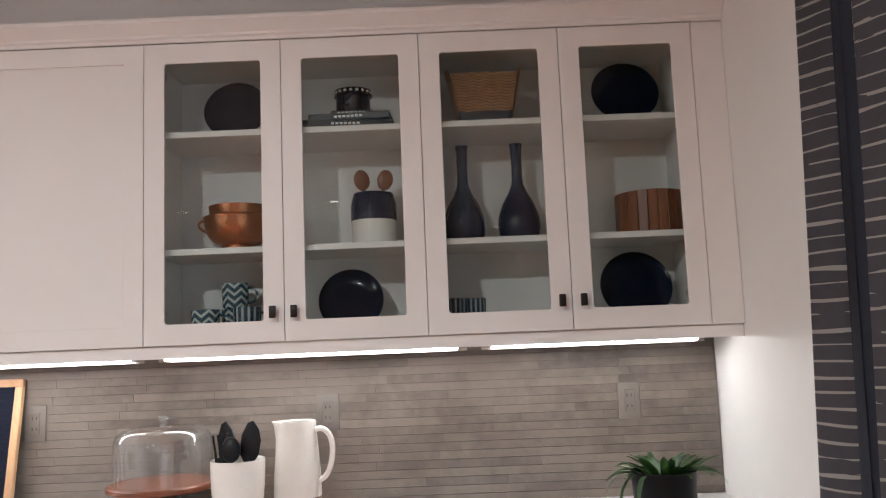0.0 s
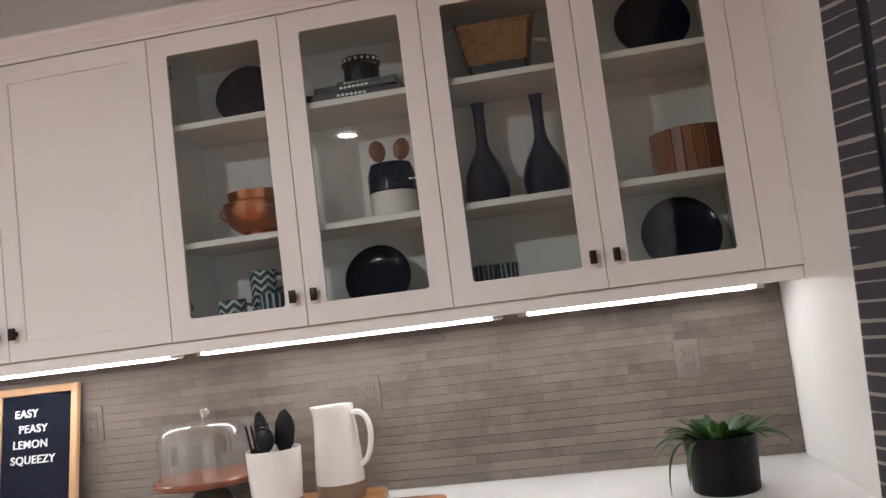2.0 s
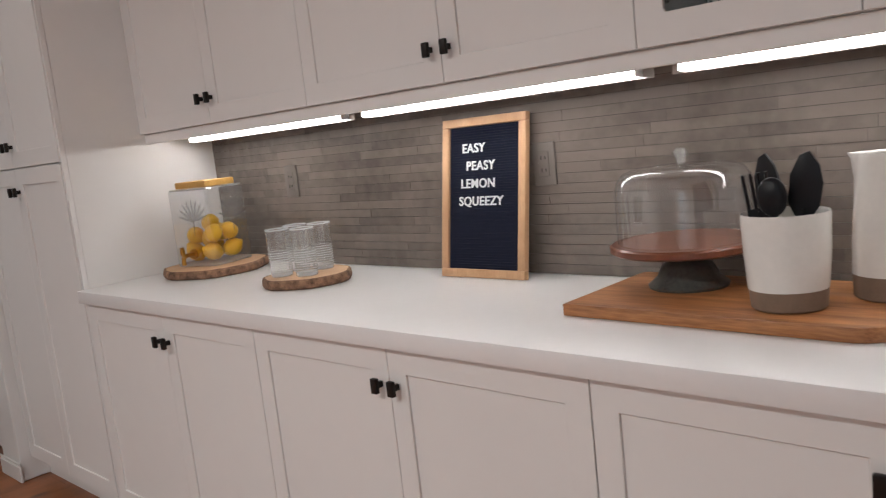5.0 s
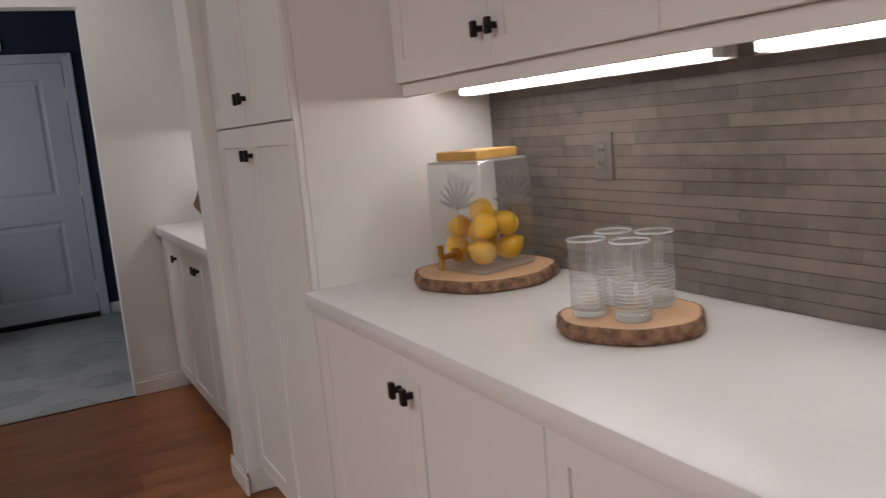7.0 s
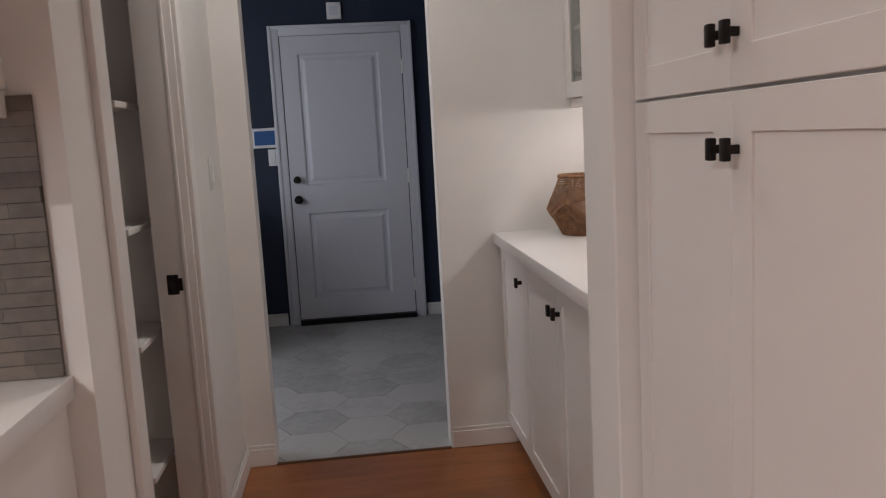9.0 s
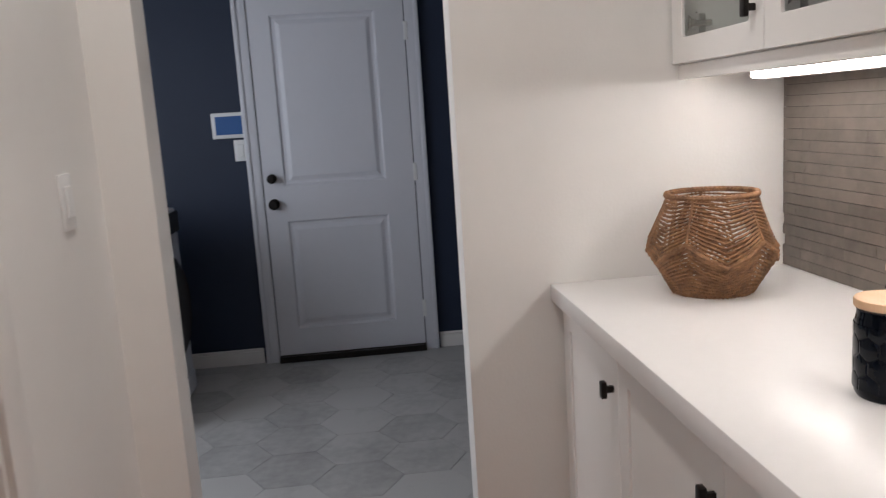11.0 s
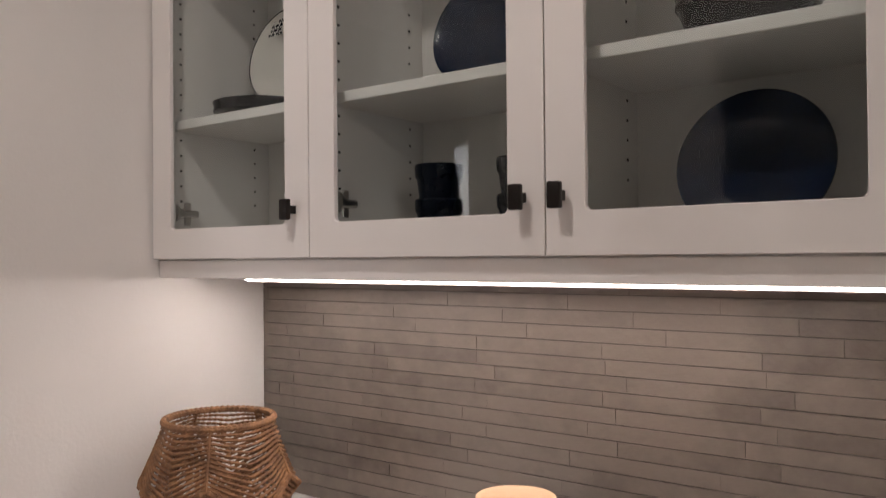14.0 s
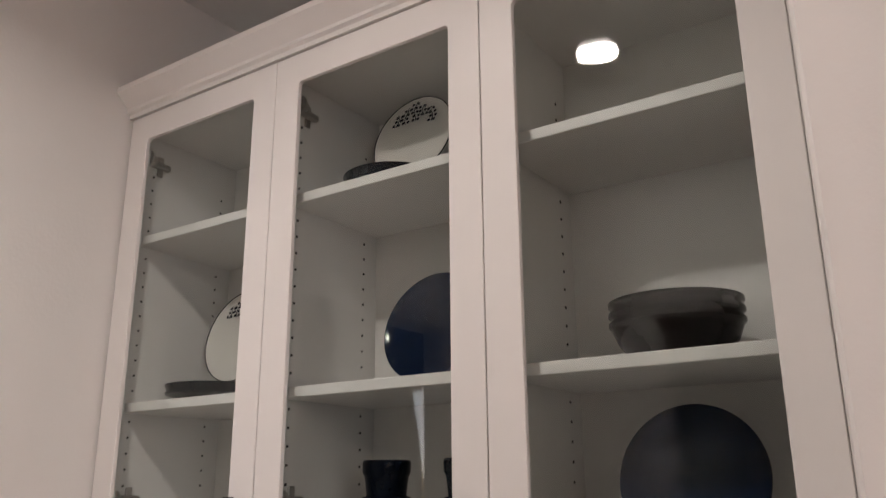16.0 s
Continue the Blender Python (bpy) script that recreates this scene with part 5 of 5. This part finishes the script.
bmh, bml = None, None
for k in range(15):               # open upper courses
    q = k / 14
    pts, rr = [], []
    for j in range(180):
        a = 2 * math.pi * j / 180
        zm = 0.078 + 0.05 * mid(a)
        z = zm + (0.226 - zm) * q
        r = (0.146 * poly(a, 2 * N5, math.pi / (2 * N5))) * (1 - q) + 0.101 * poly(a, 12) * q
        pts.append((r * math.cos(a), r * math.sin(a), z))
        rr.append(0.0030 + 0.0009 * math.sin(j * 2 * math.pi / 3.0 + k))
    bmh = tube(pts, 0.004, 5, True, bmh, rr)
for k in range(13):
    q = k / 12
    pts, rr = [], []
    for j in range(180):
        a = 2 * math.pi * j / 180
        zm = 0.078 + 0.05 * mid(a)
        z = 0.004 + (zm - 0.004) * q
        r = (0.146 * poly(a, 2 * N5, math.pi / (2 * N5))) * q + 0.092 * poly(a, 12) * (1 - q)
        pts.append((r * math.cos(a), r * math.sin(a), z))
        rr.append(0.0038 + 0.0013 * math.sin(j * 2 * math.pi / 3.0 + k * 2))
    bml = tube(pts, 0.0044, 5, True, bml, rr)
part("upper_weave", bmh, ROPE, rb, "open rope courses")
part("lower_weave", bml, ROPE, rb, "tight rope courses")
rim_pts = [(0.101 * math.cos(2 * math.pi * j / 120), 0.101 * math.sin(2 * math.pi * j / 120), 0.229 + 0.0012 * (-1) ** j) for j in range(120)]
part("rim", tube(rim_pts, 0.0066, 7, True), ROPE, rb)
zig = []
for j in range(200):
    a = 2 * math.pi * j / 200
    r_ = 0.147 * poly(a, 2 * N5, math.pi / (2 * N5))
    zig.append((r_ * math.cos(a), r_ * math.sin(a), 0.078 + 0.05 * mid(a)))
part("ridge", tube(zig, 0.006, 6, True, None, [0.0058 + 0.0014 * math.sin(j * 2.0) for j in range(200)]), ROPE, rb, "thick braided ridge")
part("base", lathe([(0, 0.002), (0.088, 0.002), (0.088, 0.008), (0, 0.008)], 30), ROPE, rb)
for j in range(N5):
    a = 2 * math.pi * (j + 0.0) / N5
    r0, r1 = 0.142, 0.098
    part("rib", tube([(r0 * math.cos(a), r0 * math.sin(a), 0.130), (r1 * math.cos(a), r1 * math.sin(a), 0.226)], 0.003, 6), ROPE, rb)


# canisters
def canister(at, r, h, turn):
    c = thing("canister", "black ceramic canister with hexagon relief and wooden lid", "canister", "canisters", at=at, turn=turn)
    part("body", lathe([(0, 0), (r * 0.9, 0), (r * 0.97, 0.006), (r, 0.016), (r, h - 0.02), (r * 0.97, h - 0.012), (r * 0.95, h - 0.008), (r * 0.95, h), (0, h)], 56), BLACKCER, c)
    b = bmesh.new()
    n = 10
    s = 2 * math.pi * r / n
    hh = s / math.sqrt(3)
    row, z = 0, 0.022
    while z < h - 0.02:
        for k in range(n):
            a0 = 2 * math.pi * (k + 0.5 * (row % 2)) / n
            ring = []
            for sc, dr in ((0.995, 0.0006), (0.84, 0.0013)):
                ring.append([])
                for m_ in range(6):
                    an = math.pi / 6 + m_ * math.pi / 3
                    aa, zz = a0 + hh * sc * math.cos(an) / r, z + hh * sc * math.sin(an)
                    zz = min(max(zz, 0.014), h - 0.02)
                    ring[-1].append(b.verts.new(((r + dr) * math.cos(aa), (r + dr) * math.sin(aa), zz)))
            cen = b.verts.new(((r + 0.0016) * math.cos(a0), (r + 0.0016) * math.sin(a0), min(max(z, 0.016), h - 0.022)))
            for m_ in range(6):
                b.faces.new((ring[0][m_], ring[0][(m_ + 1) % 6], ring[1][(m_ + 1) % 6], ring[1][m_]))
                b.faces.new((ring[1][m_], ring[1][(m_ + 1) % 6], cen))
        row += 1
        z += hh * 1.5
    tagged(part("hexagon_relief", b, BLACKCER, c, "raised hexagon facets", smooth=20), kind="stuff")
    part("gasket", lathe([(r * 0.9, h), (r * 0.955, h), (r * 0.955, h + 0.004), (r * 0.9, h + 0.004)], 48), FROST, c, "clear seal")
    part("lid", lathe([(0, h + 0.004), (r * 1.01, h + 0.004), (r * 1.03, h + 0.006), (r * 1.03, h + 0.014), (r * 1.01, h + 0.016), (0, h + 0.016)], 56), LIDWOOD, c, "pale beech lid")


canister((-5.328, 3.223, CT), 0.0515, 0.131, 0)
canister((-5.267, 3.324, CT), 0.0625, 0.158, 12)
canister((-5.440, 3.362, CT), 0.061, 0.147, 25)

# ---- curtains beside the right wall ----
def curtain(name, y0, y1, x, depth, folds, material, label, phase=0.0):
    t = thing(name, label, "curtain", at=(0, 0, 0))
    b = bmesh.new()
    n, rows = folds * 16, []
    for z in [0.015 + k * (2.58 / 14) for k in range(15)]:
        rows.append([])
        for i in range(n + 1):
            q = i / n
            a = 2 * math.pi * folds * q + phase + 0.25 * math.sin(z * 1.7 + q * 5)
            rows[-1].append(b.verts.new((x + max(-0.03, min(0.02, 0.03 * (z - 1.75))) + depth * math.sin(a) * (1.1 - 0.12 * z), y0 + (y1 - y0) * q + 0.012 * math.sin(2 * a) + 0.012 * (2.6 - z) * math.sin(q * 9), z)))
    for a, c in zip(rows, rows[1:]):
        for i in range(n):
            b.faces.new((a[i], a[i + 1], c[i + 1], c[i]))
    bmesh.ops.solidify(b, geom=b.faces[:], thickness=0.002)
    part("cloth", b, material, t, smooth=70)
    return t


curtain("curtain", 2.53, 2.70, 0.082, 0.026, 1, CURTAIN, "grey curtain with broken white lines beside the wall", 0.6)
curtain("curtain", 2.36, 2.54, 0.072, 0.020, 1, SOLIDCURT, "plain slate blue curtain beside a striped one", 2.0)
curtain("curtain", 1.55, 2.40, 0.058, 0.03, 4, CURTAIN, "grey curtain with broken white lines beside the wall", 0.2)
rod = thing("curtain_rod", "dark metal curtain rod along the wall", "curtain rod", at=(0.075, 2.1, 2.61))
part("rod", tube([(0, -0.7, 0), (0, 0.64, 0)], 0.01, 12), BLACK, rod)
for y in (-0.5, 0.55):
    part("bracket", box(0, 0.062, y - 0.008, y + 0.008, -0.01, 0.01, 0.002), BLACK, rod)

# ---- ceiling can lights ----
# the can at (-3.4, 0.3) is assumed, added to brighten the left side
for x, y in ((-5.5, 2.37), (-1.8, 0.34), (-3.4, 0.3), (-1.75, -1.62), (-3.2, -1.85), (-0.12, -3.7), (-2.5, -5.05), (-2.4, -5.85)):
    c = thing("can_light", "recessed round ceiling light, lit", "ceiling light", "recessed ceiling lights", at=(x, y, CEIL))
    part("trim_ring", lathe([(0.058, -0.002), (0.066, -0.006), (0.085, -0.004), (0.086, 0), (0.058, 0)], 40), WHITEPL, c)
    part("diffuser", lathe([(0, -0.002), (0.058, -0.002), (0.058, -0.0012), (0, -0.001)], 40), CANM, c, "lit diffuser")
    d = bpy.data.lights.new("can_lamp", "AREA")
    d.shape, d.size, d.energy, d.color = "DISK", 0.12, CAN_W * (0.29 if x < -5 else 0.85 if y > 0 and x < -3 else 1.55 if y > 0 else 0.8 if x < -3 else 1.3 if y > -3 else 0.15), (1.0, 0.965, 0.92)
    d.spread = radians(180 if y > 0 and x > -5 else 155)
    new("can_lamp", d).matrix_world = pose(x, y, CEIL - 0.02)

# ---- tiles, planks ----
def unit_cube(name, material, bev=0.0):
    return mesh_of(box(-0.5, 0.5, -0.5, 0.5, -0.5, 0.5), name, material)


TILE_ME = unit_cube("tile", TILE)


def splash(name, a0, a1, at, turn, label, seed, z0=CT + 0.001, z1=1.4355):
    """Stacked long narrow tiles in uneven lengths on the wall."""
    s = structure(name, box(a0, a1, 0.0, 0.004, z0, z1), GROUT, label, "splashback")
    s.matrix_world = pose(*at, 0, 0, turn)
    rng = random.Random(seed)
    rows = 19
    h = (z1 - z0) / rows
    for r in range(rows):
        x = a0 - rng.uniform(0, 0.26) * (0.35 if r % 2 else 1.0) - (0.12 if r % 2 else 0)
        while x < a1:
            L = 0.262 + rng.uniform(-0.004, 0.004)
            xa, xb = max(x, a0) + 0.0002, min(x + L, a1) - 0.0002
            if xb - xa > 0.012:
                o = new("tile", TILE_ME)
                o.parent = s
                dp = rng.uniform(-0.0004, 0.0004)
                o.matrix_basis = Matrix.LocRotScale(((xa + xb) / 2, -0.0016 + dp, z0 + (r + 0.5) * h), None, (xb - xa, 0.0085, h - 0.0012))
            x += L


splash("splashback_long", -3.714, XR - 0.002, (0, YT + 0.0018, 0), 0, "narrow stacked greige stone tiles above the long counter", 2)
splash("splashback_niche", XN0 + 0.002, XN1 - 0.002, (0, YT + 0.0018, 0), 0, "narrow stacked greige stone tiles in the niche", 5)
splash("splashback_kitchen", -1.5, 0.0, (XK + 0.006, 1.808, 0), 90, "narrow stacked greige stone tiles on the kitchen wall", 9, CT + 0.001, 1.44)

# oak planks run across the hall
PL_ME = unit_cube("plank", OAK)
rng = random.Random(3)
wp = 0.19
floor_ob = bpy.data.objects["floor"]
rest = bmesh.new()
x = XE + 0.002
while x < 0.13:
    y = -9.4 - rng.uniform(0, 1.5)
    while y < 3.05:
        L = rng.uniform(1.3, 2.2)
        ya, yb, xb = max(y, -9.4) + 0.0004, min(y + L, 3.3) - 0.0004, min(x + wp, 0.135)
        if yb - ya > 0.02:
            if yb > 1.0:
                o = new("plank", PL_ME)
                o.parent = floor_ob
                o.matrix_basis = Matrix.LocRotScale(((x + xb) / 2, (ya + yb) / 2, -0.0065), None, (xb - x - 0.0008, yb - ya, 0.012))
            else:
                box(x + 0.0004, xb - 0.0004, ya, yb, -0.0125, -0.0005, bm=rest)
        y += L
    x += wp
tagged(part("plank_field", rest, OAK, floor_ob, "more oak planks", None), kind="stuff")

# hexagon tiles in the laundry
b = bmesh.new()
R = 0.178
fc = b.faces.new([b.verts.new((R * 0.992 * math.sin(k * math.pi / 3), R * 0.992 * math.cos(k * math.pi / 3), -0.008)) for k in range(6)])
r = bmesh.ops.extrude_face_region(b, geom=[fc])
for v in r["geom"]:
    if isinstance(v, bmesh.types.BMVert):
        v.co.z = 0.0
HEX_ME = mesh_of(b, "hex_tile", HEX)
lf = bpy.data.objects["floor_laundry"]
row = 1
x = XE - 0.168
# cut row along the threshold
eb = bmesh.new()
eb.from_mesh(HEX_ME)
cut = bmesh.ops.bisect_plane(eb, geom=eb.verts[:] + eb.edges[:] + eb.faces[:], plane_co=(0.008, 0, 0), plane_no=(1, 0, 0), clear_outer=True)
bmesh.ops.contextual_create(eb, geom=[q for q in cut["geom_cut"] if isinstance(q, bmesh.types.BMEdge)])
EDGE_ME = mesh_of(eb, "hex_tile_cut", HEX)
yy = 0.5 + R * 1.5
while yy < 3.6:
    o = new("hex_tile", EDGE_ME)
    o.parent = lf
    o.matrix_basis = Matrix.Translation((x + R * math.sqrt(3) / 2, yy, 0.0005))
    yy += R * 3.0
while x > XD - 0.1:
    yy = 0.5 + (0.0 if row % 2 else R * 1.5)
    while yy < 3.6:
        o = new("hex_tile", HEX_ME)
        o.parent = lf
        o.matrix_basis = Matrix.Translation((x, yy, 0.0005)) @ Matrix.Rotation(math.radians(0), 4, "Z")
        yy += R * 3.0
    row += 1
    x -= R * math.sqrt(3) / 2
structure("trim_threshold", box(XE - 0.01, XE + 0.012, OY0 + 0.001, OY1 - 0.001, -0.01, 0.003, 0.001), OAKGAP, "thin floor transition strip", "trim")
